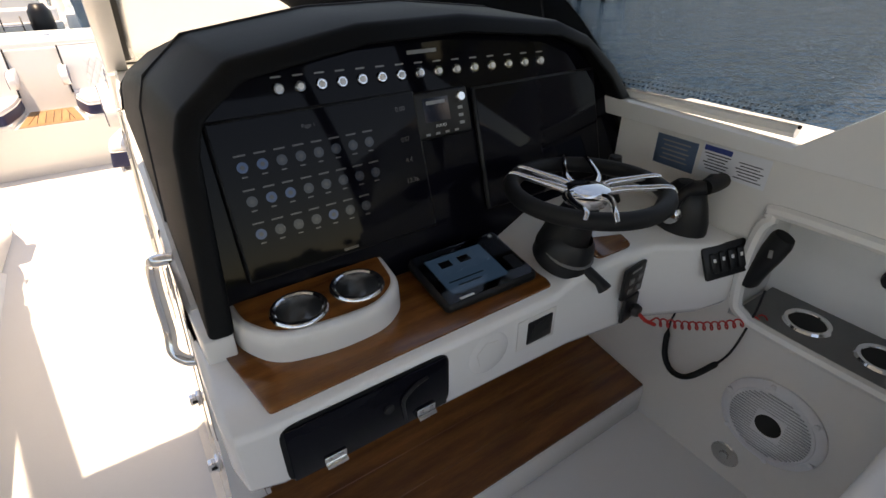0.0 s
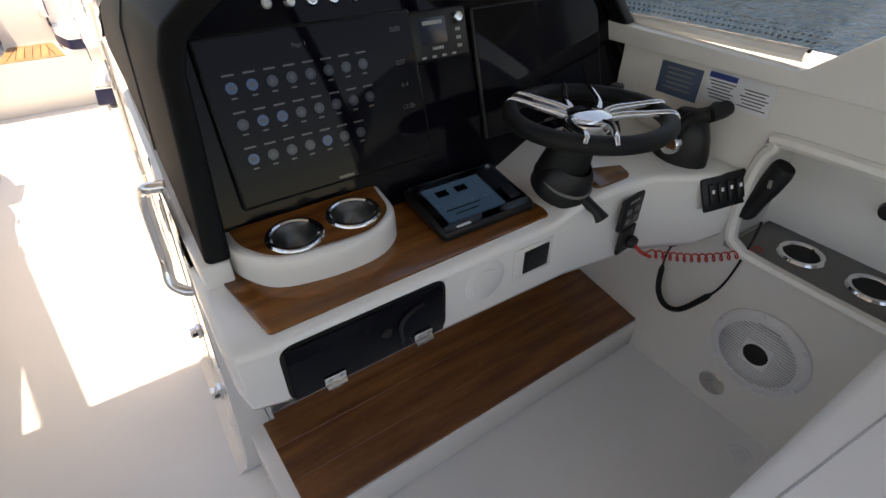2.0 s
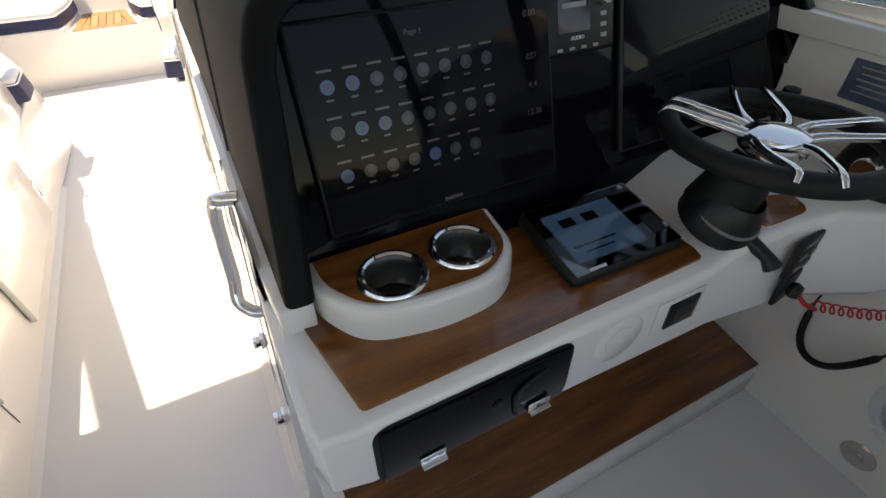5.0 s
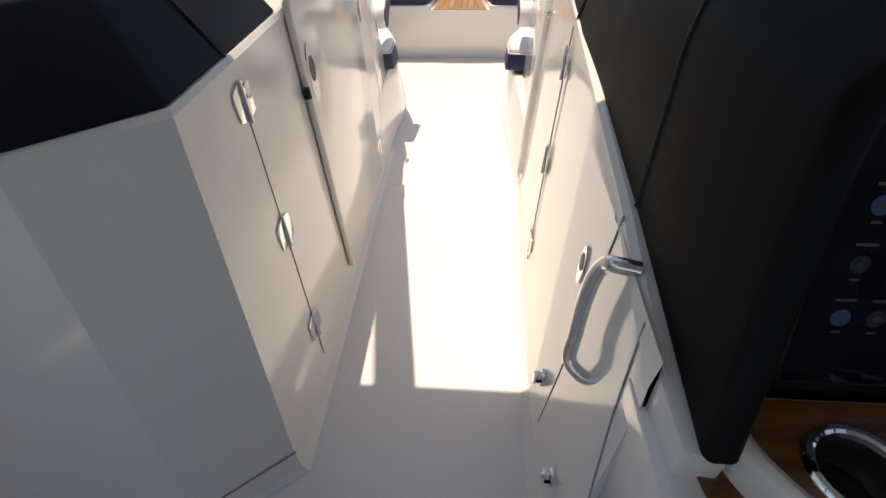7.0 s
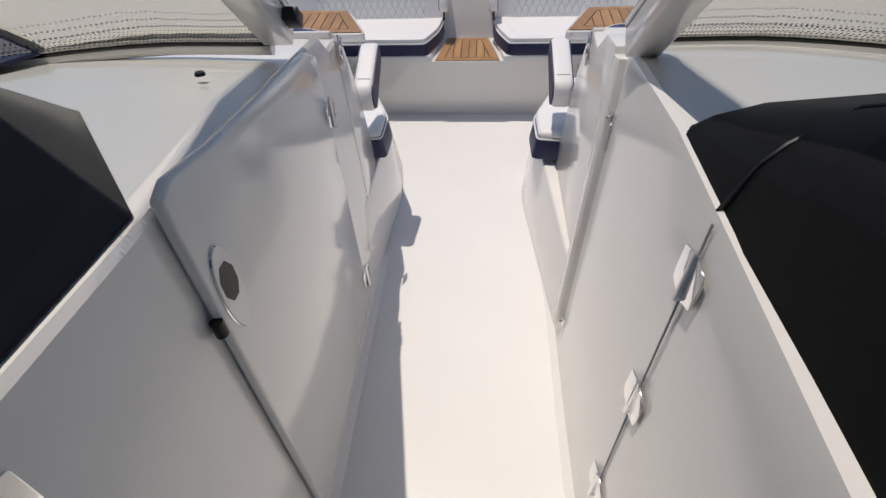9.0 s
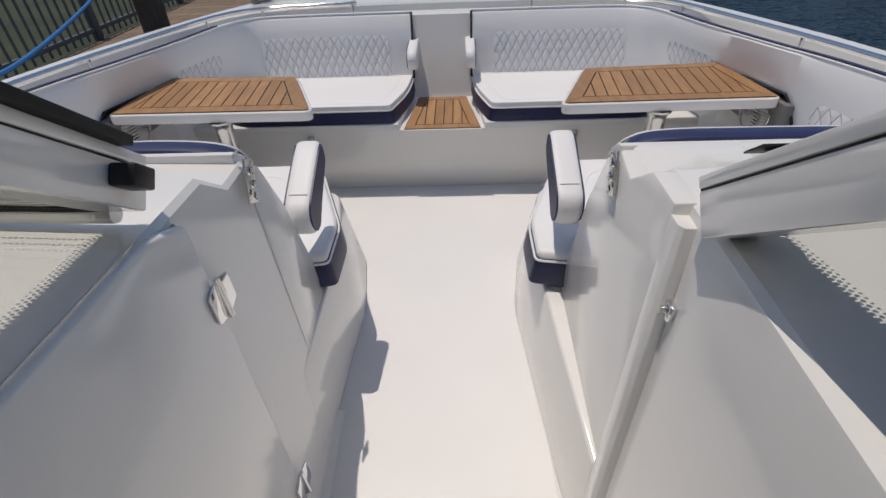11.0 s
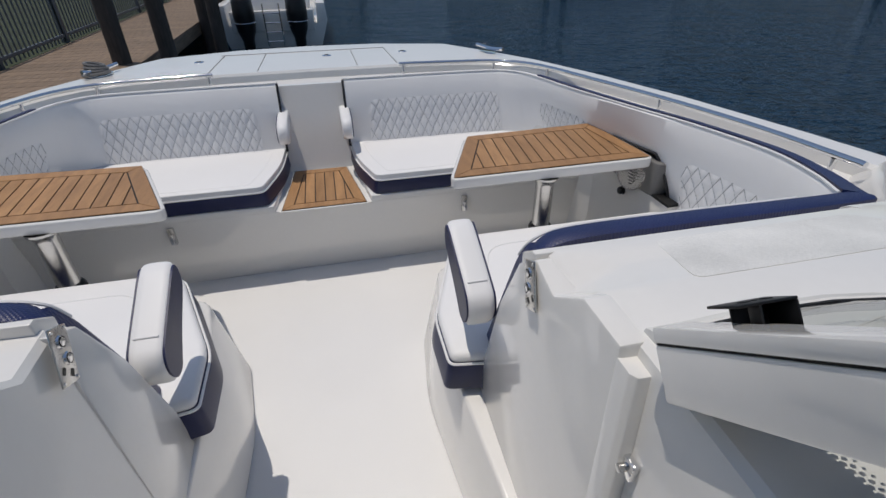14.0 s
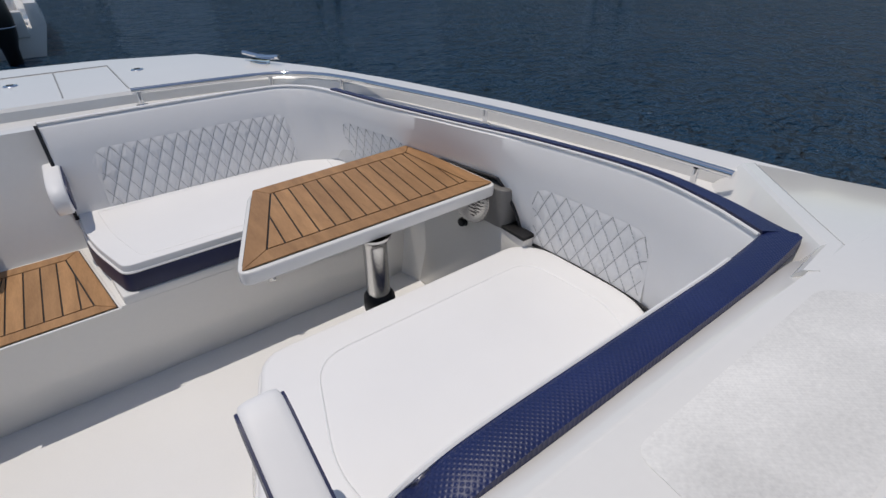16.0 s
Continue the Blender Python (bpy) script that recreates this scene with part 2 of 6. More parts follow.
def sea(name):
    """Dark rippled water: reflection over a deep green-blue body."""
    m = bpy.data.materials.new(name)
    m.use_nodes = True
    nt = m.node_tree
    b = nt.nodes["Principled BSDF"]
    b.inputs["Base Color"].default_value = (0.014, 0.045, 0.085, 1)
    b.inputs["Roughness"].default_value = 0.06
    b.inputs["IOR"].default_value = 1.33
    co = nt.nodes.new("ShaderNodeTexCoord")
    prev = None
    for sc, st, ds in ((0.22, 0.8, 0.8), (0.9, 1.0, 0.6), (2.6, 1.0, 0.34), (7.0, 1.0, 0.11)):
        mp, nz, bp = nt.nodes.new("ShaderNodeMapping"), nt.nodes.new("ShaderNodeTexNoise"), nt.nodes.new("ShaderNodeBump")
        mp.inputs["Scale"].default_value = (1.0, 1.7, 1.0)
        mp.inputs["Rotation"].default_value = (0, 0, radians(25))
        nz.inputs["Scale"].default_value, nz.inputs["Detail"].default_value = sc, 4
        bp.inputs["Strength"].default_value, bp.inputs["Distance"].default_value = st, ds
        nt.links.new(co.outputs["Object"], mp.inputs["Vector"])
        nt.links.new(mp.outputs["Vector"], nz.inputs["Vector"])
        nt.links.new(nz.outputs["Fac"], bp.inputs["Height"])
        if prev:
            nt.links.new(prev.outputs["Normal"], bp.inputs["Normal"])
        prev = bp
    nt.links.new(prev.outputs["Normal"], b.inputs["Normal"])
    return m


GELCOAT = surface("white gelcoat", (0.80, 0.785, 0.755), 0.13, 0, 0.03, 2.0, 60, 0.006, 0.4, 0.05)
CREAM = surface("cream gelcoat", (0.76, 0.735, 0.69), 0.25, 0, 0.03, 2.0, 60, 0.01, 0.25, 0.05)
NONSKID = surface("moulded non-skid floor", (0.80, 0.795, 0.785), 0.3, 0, 0.05, 1.3, 260, 0.12, 0, 0.08, dist=0.001)
VINYL = surface("white marine vinyl", (0.82, 0.815, 0.81), 0.5, 0, 0.03, 3.0, 500, 0.12, 0, 0.06, dist=0.0006)
NAVY = weave("navy woven vinyl", (0.012, 0.022, 0.095), 0.45, 0.0055, 0.35)
NAVY_PLAIN = surface("navy vinyl", (0.012, 0.018, 0.07), 0.45, 0, 0.2, 4, 400, 0.15, dist=0.0006)
DIAMOND = weave("white diamond non-skid", (0.78, 0.765, 0.735), 0.18, 0.0042, 0.12)
LEATHER = surface("black dash leather", (0.005, 0.005, 0.0055), 0.55, 0, 0.3, 3, 350, 0.35, 0, 0.08, dist=0.0008, spec=0.14)
PIPING = surface("dark welting", (0.01, 0.01, 0.014), 0.5, 0, 0.1)
STITCH = surface("grey stitching", (0.46, 0.46, 0.46), 0.8, 0, 0.1)
TEAK = wood("oiled deck teak", (0.41, 0.225, 0.10), (0.29, 0.15, 0.062), 0.5, 0.0, (8.0, 1.2, 8.0), 5.0)
GLOSS_TEAK = wood("varnished teak", (0.25, 0.088, 0.022), (0.085, 0.024, 0.006), 0.2, 0.5, (1.3, 12.0, 12.0), 2.8)
CAULK = surface("black caulking", (0.018, 0.017, 0.016), 0.6, 0, 0.2)
CHROME = surface("polished stainless steel", (0.78, 0.78, 0.78), 0.07, 1.0, 0.03, 5, 80, 0.0, 0, 0.03)
STEEL = surface("brushed stainless steel", (0.62, 0.61, 0.59), 0.24, 1.0, 0.05, 5, 80, 0.02, 0, 0.05)
BLACK = surface("black plastic", (0.009, 0.009, 0.010), 0.4, 0, 0.2, 8, 300, 0.1, 0, 0.06, dist=0.0006, spec=0.35)
RUBBER = surface("black rubber", (0.008, 0.008, 0.0085), 0.6, 0, 0.2, 8, 300, 0.2, 0, 0.06, dist=0.0008, spec=0.3)
SCREEN = surface("black glass panel", (0.004, 0.004, 0.007), 0.04, 0, 0.1, 3, 60, 0.0, 0.0, 0.01, spec=0.13)
LIT = glowing("display backlight", (0.05, 0.2, 0.7), 0.006)
ICON = glowing("blue display icon", (0.05, 0.28, 1.0), 0.034)
PALE = glowing("grey display icon", (0.45, 0.55, 0.75), 0.013)
GREY = surface("grey trim", (0.30, 0.30, 0.30), 0.5, 0, 0.1)
WHITE_PLASTIC = surface("white plastic", (0.75, 0.75, 0.76), 0.4, 0, 0.05)
SLOT = surface("pale grey slot", (0.48, 0.48, 0.49), 0.6, 0, 0.1)
RED = surface("red cord", (0.55, 0.03, 0.025), 0.45, 0, 0.1)
GLASS = glass("tinted windscreen glass", (0.76, 0.79, 0.79))
FRIT = surface("black frit dots", (0.01, 0.01, 0.01), 0.5)
WATER = sea("harbour water")
DOCKWOOD = wood("weathered dock boards", (0.24, 0.17, 0.115), (0.13, 0.09, 0.06), 0.75, 0, (10.0, 1.0, 10.0), 3.0)
PILE = surface("weathered piling", (0.075, 0.06, 0.05), 0.85, 0, 0.35, 5, 60, 0.6, 0, 0.05, None, (6, 6, 1), 0.004)
FENCE = surface("grey painted rail", (0.10, 0.11, 0.125), 0.5, 0, 0.15)
GRASS = surface("lawn", (0.035, 0.045, 0.018), 0.9, 0, 0.5, 1.2, 40, 0.6, 0, 0.05, dist=0.02)
HEDGE = surface("far trees", (0.045, 0.07, 0.03), 0.9, 0, 0.5, 0.4, 3, 0.8, 0, 0.05, dist=0.3)
STONE = surface("sea wall", (0.32, 0.30, 0.27), 0.85, 0, 0.3, 0.6, 12, 0.4, dist=0.02)
ROPE = surface("blue rope", (0.02, 0.16, 0.42), 0.7, 0, 0.2, 20, 300, 0.5)
PAPER = surface("white label", (0.72, 0.73, 0.75), 0.45, 0, 0.03)
INK = surface("dark print", (0.05, 0.05, 0.06), 0.6)
BLUEPLATE = surface("blue anodised plate", (0.13, 0.20, 0.30), 0.35, 0.6, 0.1)
GREYPLASTIC = surface("grey moulded plastic", (0.16, 0.155, 0.15), 0.5, 0, 0.1)

# ---------- water, hull and fixed mouldings ----------
def build_water():
    bm = grid(40, 40, lambda u, v: ((u - 0.5) * 1600, (v - 0.5) * 1600, -0.75))
    setting("water", bm, WATER, "dark blue harbour water with small wind ripples", "water")


OUTER = [(0.0, 3.86), (0.45, 3.82), (0.87, 3.69), (1.06, 3.40), (1.26, 3.05), (1.42, 2.65), (1.58, 2.15), (1.70, 1.65), (1.76, 1.34), (1.82, 1.03), (1.90, 0.0), (1.93, -1.5), (1.93, -3.4)]
LIP = [(0.0, 3.15), (0.45, 3.14), (0.86, 3.09), (1.07, 3.02), (1.19, 2.88), (1.35, 2.55), (1.49, 2.12), (1.60, 1.63), (1.64, 1.36)]
INNER = [(0.0, 3.00), (0.45, 2.99), (0.85, 2.97), (1.02, 2.92), (1.12, 2.80), (1.23, 2.48), (1.33, 2.05), (1.43, 1.55), (1.42, 1.30)]
CAP = 0.80


def build_hull(s):
    rings = []
    for i, o in enumerate(OUTER):
        l = LIP[i] if i < len(LIP) else (o[0] - 0.12, o[1])
        n = INNER[i] if i < len(INNER) else (o[0] - 0.14, o[1])
        k = 0.88 if i > 2 else 0.96
        ring = [(o[0] * 0.9, o[1] * k if o[1] > 0 else o[1], -0.95), (o[0] + 0.01, o[1], CAP - 0.12), (o[0], o[1], CAP - 0.02), (o[0] - 0.012, o[1] - 0.008, CAP),
                      (l[0], l[1], CAP), (l[0] - 0.012, l[1] - 0.01, CAP - 0.012), (l[0] - 0.018, l[1] - 0.014, CAP - 0.045), (n[0], n[1], CAP - 0.05), (n[0], n[1], 0.2)]
        rings.append([(x if i else 0.0, y, z) for x, y, z in ring])
    setting("hull_starboard" if s > 0 else "hull_port", loft(rings, True, True), GELCOAT, "glossy white fibreglass catamaran hull with a raised gunwale lip", "boat hull", 32, s)


def build_floor():
    bm = box(-1.7, 1.7, -3.4, 3.0, -0.06, 0.0)
    setting("floor", bm, NONSKID, "white moulded fibreglass deck floor, half in sun", "floor")


def wall_x(y, z, s=1):
    """Half-width of the walkway at a place on a console wall; the two sides differ."""
    k = z / 0.93
    if s < 0:
        return 0.298 + 0.043 * k + 0.018 * (y + 0.43)
    f = min(1.0, max(0.0, y / 0.68))
    return 0.350 + 0.06 * k + (0.018 + 0.012 * k) * f


def build_consoles():
    rings = []
    for y, zt, zd, xo in ((0.997, 0.905, 0.905, 1.58), (0.968, 0.908, 0.911, 1.58), (0.935, 0.893, 0.917, 1.58), (0.905, 0.880, 0.923, 1.58), (0.888, 0.886, 0.926, 1.58), (0.83, 0.934, 0.937, 1.58), (0.81, 0.941, 0.941, 1.58), (0.70, 0.943, 0.943, 1.58), (0.24, 0.95, 0.95, 1.60), (-0.35, 0.89, 0.89, 1.62), (-0.70, 0.84, 0.84, 1.64), (-0.93, 0.79, 0.79, 1.64), (-0.935, 0.79, 0.79, 0.45), (-1.0, 0.775, 0.775, 0.45)):
        a, b, c = wall_x(y, 0.06), wall_x(y, zt), wall_x(y, 0.80)
        xm = min(1.15, xo - 0.01)
        slope = max(0.0, min(0.045, (y + 0.1) * 0.06))
        rings.append([(a - 0.035, y, 0.0005), (a - 0.012, y, 0.014), (a, y, 0.06), (c, y, 0.80), (b - 0.004, y, zt - 0.03), (b, y, zt - 0.008), (b + 0.012, y, zt), (min(b + 0.09, xm - 0.01), y, zd), (xm, y, zd), (xo, y, zd - slope), (xo, y, 0.0005)])
    starboard = setting("console_wall_starboard", loft(rings, True, True), GELCOAT, "glossy white moulded side wall of the helm console", "wall", 32)
    # port: the aft corner is cut off at an angle and its foot reaches further aft
    def plan(z, d, aft):
        return [(wall_x(1.0, z, -1) - d, 0.997), (wall_x(0.9, z, -1) - d, 0.895), (wall_x(0.8, z, -1) - d, 0.81), (wall_x(0.3, z, -1) - d, 0.3), (wall_x(0.0, z, -1) - d, 0.0), (wall_x(-0.7, z, -1) - d, -0.78 + aft), (0.485 + aft * 0.3, -0.95 + aft), (1.70, -0.975 + aft), (1.70, 0.3), (1.70, 0.81), (1.70, 0.895), (1.70, 0.997)]
    rings = [[(x, y, z - (0.02 * min(1.0, max(0.0, (y - 0.3) / 0.5)) + 0.062 * min(1.0, max(0.0, (y - 0.81) / 0.085)) * (1.0 if x < 0.6 else 0.4) if z > 0.9 else 0.0)) for x, y in pl] for pl, z in ((plan(0.0, 0.035, -0.012), 0.0005), (plan(0.0, 0.012, -0.004), 0.014), (plan(0.06, 0.0, 0.008), 0.06), (plan(0.955, 0.0, 0.118), 0.955), (plan(0.965, -0.008, 0.13), 0.966))]
    port = setting("console_wall_port", loft(rings, True, True), GELCOAT, "glossy white moulded wall of the port console with a cut-off aft corner", "wall", 24, -1)
    return starboard, port


def build_corner_deck(s):
    """The side deck outside the console, and the coaming that closes the lounge corner."""
    n = "starboard" if s > 0 else "port"
    rings = []
    for y, xi, zi, xo in ((1.0, 1.58, 0.86, 1.825), (0.3, 1.60, 0.90, 1.88), (-0.4, 1.62, 0.88, 1.905), (-1.05, 1.62, 0.88, 1.92)):
        rings.append([(xi, y, 0.3), (xi, y, zi), (xi + 0.10, y, zi - 0.03), (xo - 0.01, y, 0.806), (xo, y, 0.79), (xo, y, 0.3)])
    setting("side_deck_" + n, loft(rings, True, True), NONSKID, "white side deck with a fine non-skid pattern", "deck", 32, s)
    ridge = [Vector((1.10, 1.003, 0.9065)), Vector((1.235, 1.016, 0.895)), Vector((1.38, 1.126, 0.868)), Vector((1.525, 1.234, 0.841)), Vector((1.67, 1.342, 0.814))]
    foot = [Vector((1.10, 1.03, 0.84)), Vector((1.215, 1.047, 0.83)), Vector((1.345, 1.17, 0.79)), Vector((1.485, 1.272, 0.755)), Vector((1.60, 1.38, 0.75))]
    back = [Vector((1.10, 0.985, 0.9065)), Vector((1.30, 0.985, 0.892)), Vector((1.50, 0.985, 0.870)), Vector((1.62, 0.99, 0.85)), Vector((1.825, 1.0, 0.808))]
    rings = [[f + Vector((0, 0, -0.3)), f, r - Vector((0.004, -0.006, 0.006)), r, r + Vector((0.018, -0.016, 0.001)), r + Vector((0.024, -0.022, -0.003)), k, k + Vector((0, 0, -0.4))] for f, r, k in zip(foot, ridge, back)]
    setting("coaming_" + n, loft(rings, True, True), GELCOAT, "white moulded coaming with a crisp ridge round the lounge corner", "coaming", 10, s)
    lip = [(0.985, 0.80), (0.985, 0.9055), (0.999, 0.9055), (1.042, 0.876), (1.042, 0.80)]
    x0 = 0.412 if s > 0 else 0.382
    setting("trim_console_lip_" + n, loft([[(x, y, z - d) for y, z in lip] for x, d in ((x0, 0.0), (0.75, 0.0), (1.0, 0.003), (1.19, 0.012))], True, True, 0.003, 2), GELCOAT, "white chamfered lip along the front of the console top", "trim", 20, s)
    # front of the console wall, forward of the door stop
    if s > 0:
        edge = [(0.985, 0.06), (0.60, 0.06), (0.708, 0.941), (0.81, 0.941), (0.895, 0.881), (0.975, 0.901), (1.045, 0.85), (1.12, 0.70), (1.19, 0.46), (1.20, 0.30), (0.985, 0.20)]
        skin = [(0.377 + 0.034 * z / 0.93, y, z) for y, z in edge]
    else:
        edge = [(0.975, 0.885), (0.975, 0.20), (1.20, 0.30), (1.19, 0.46), (1.12, 0.70), (1.045, 0.85)]
        skin = [(wall_x(y, z, -1) - 0.002, y, z) for y, z in edge]
    setting("console_return_" + n, loft([[(x + d, y, z) for x, y, z in skin] for d in (0.0, 0.05)], True, True, 0.006, 2), GELCOAT, "raked white front part of the console wall", "wall", 32, s)


def build_nonskid_patch():
    plan = round_poly([(0.60, 0.815), (0.635, 0.968), (1.06, 0.968), (1.16, 0.815)], 0.02, 3)
    top = [0.9420 - 0.193 * (y - 0.81) for x, y in plan]
    setting("nonskid_patch", prism(plan, [z - 0.004 for z in top], top), DIAMOND, "white diamond-pattern non-skid patch on the console top", "non-skid")


def build_bases(s):
    n = "starboard" if s > 0 else "port"
    k = 0.0 if s > 0 else 0.03
    lo = [(0.358 - k, 0.60), (0.288, 1.46), (0.34, 1.82), (1.40, 1.82), (1.40, 0.60)]
    hi = [(0.374 - k, 0.66), (0.325, 1.42), (0.40, 1.78), (1.40, 1.78), (1.40, 0.66)]
    setting("seat_base_aft_" + n, prism(round_poly(lo, [0, 0.08, 0.06, 0, 0], 4), 0.0005, [0.29] + [0.355] * 10 + [0.36, 0.30], 0.010, 3, round_poly(hi, [0, 0.08, 0.06, 0, 0], 4)), GELCOAT, "white moulded seat base with a ledge tapering along the walkway", "seat base", 32, s)
    lo = [(0.0, 2.435), (1.34, 2.435), (1.30, 3.02), (0.0, 3.02)]
    hi = [(0.0, 2.375), (1.34, 2.375), (1.30, 3.02), (0.0, 3.02)]
    setting("bulkhead_" + n, prism(lo, 0.0005, 0.355, 0.0, 2, hi), GELCOAT, "white moulded bow seat base and step front", "bulkhead", 32, s)
    setting("seat_plinth_" + n, prism([(0.215, 2.375), (1.32, 2.375), (1.28, 2.95), (0.15, 2.95)], 0.35, 0.385, 0.008, 2), GELCOAT, "white moulded plinth under the bow cushion", "seat base", 32, s)
    setting("lounge_side_wall_" + n, prism([(1.27, 2.45), (1.30, 1.75), (1.46, 1.75), (1.36, 2.45)], 0.0005, 0.50, 0.01, 2), CREAM, "white moulded side wall of the bow footwell", "wall", 32, s)
    lo = [(0.0, 2.82), (0.20, 2.82), (0.20, 3.01), (0.0, 3.01)]
    hi = [(0.0, 2.955), (0.20, 2.955), (0.20, 3.01), (0.0, 3.01)]
    setting("centre_panel_" + n, prism(lo, 0.33, 0.765, 0.0, 2, hi), GELCOAT, "plain white panel between the two bow backrests", "wall", 32, s)


def build_helm_walls():
    w = [box(1.60, 1.93, -3.4, -1.0, 0.0, 0.53, 0.0), box(1.60, 1.93, -3.4, -1.0, 0.842, 0.955, 0.0), box(1.60, 1.93, -1.44, -1.0, 0.53, 0.842), box(1.60, 1.93, -3.4, -2.35, 0.53, 0.842), box(1.80, 1.93, -2.35, -1.44, 0.53, 0.842)]
    setting("wall_helm", join(*w), CREAM, "cream moulded side wall beside the helm with a storage niche", "wall", 32)
    rim = smooth_path([(1.597, -2.3, 0.535), (1.597, -1.6, 0.535), (1.597, -1.475, 0.55), (1.597, -1.445, 0.60), (1.597, -1.44, 0.75), (1.597, -1.46, 0.82), (1.597, -1.53, 0.845), (1.597, -2.3, 0.845)], 5)
    setting("trim_niche", tube(rim, 0.016, 8), CREAM, "rounded moulded rim of the storage niche", "trim")
    setting("wall_port_side", box(-1.93, -1.62, -3.4, -1.0, 0.0, 0.955), CREAM, "cream moulded side wall of the port side", "wall")
    sill = [(1.576, -0.92, 1.003), (1.585, -1.45, 0.990), (1.594, -1.56, 1.085), (1.60, -1.85, 1.34), (1.60, -3.3, 1.40)]
    setting("window_sill_helm", loft([[(x, y, 0.955), (x, y, z), (x + 0.045, y, z), (x + 0.055, y, z - 0.012), (x + 0.055, y, 0.955)] for x, y, z in sill], True, True, 0.004, 2), GELCOAT, "glossy white sill under the side windscreen", "sill", 32)
    setting("wall_aft", box(-1.93, 1.93, -3.5, -3.4, 0.0, 0.85, 0.02), CREAM, "cream moulded transom wall of the cockpit", "wall")


def build_hardtop():
    top = [(-1.35, -0.26), (-0.9, -0.25), (0.9, -0.25), (1.35, -0.26), (1.55, -3.5), (-1.55, -3.5)]
    hard = thing("hardtop", (0, -1.5, 2.08), "white fibreglass hardtop over the helm", "hardtop")
    part("roof_panel", prism(top, 2.08, 2.16, 0.02, 2), GELCOAT, hard)
    for sx in (1, -1):
        for y0, y1 in ((-2.0, -1.7), (-3.2, -2.9)):
            part("support_post", tube([(sx * 1.66, y0, 0.95), (sx * 1.5, y1 - 0.1, 1.6), (sx * 1.36, y1, 2.1)], 0.035, 12), BLACK, hard)


GLASS_LOW = [(0.455, 0.71, 0.948), (0.80, 0.70, 0.95), (1.15, 0.52, 0.955), (1.45, 0.16, 0.965), (1.60, -0.30, 0.985), (1.655, -0.9, 1.005), (1.665, -1.42, 1.012)]
GLASS_TOP = [(0.53, -0.63, 2.07), (0.77, -0.69, 2.07), (1.04, -0.80, 2.07), (1.21, -1.01, 2.07), (1.32, -1.33, 2.07), (1.38, -1.61, 2.07), (1.42, -2.25, 2.07)]


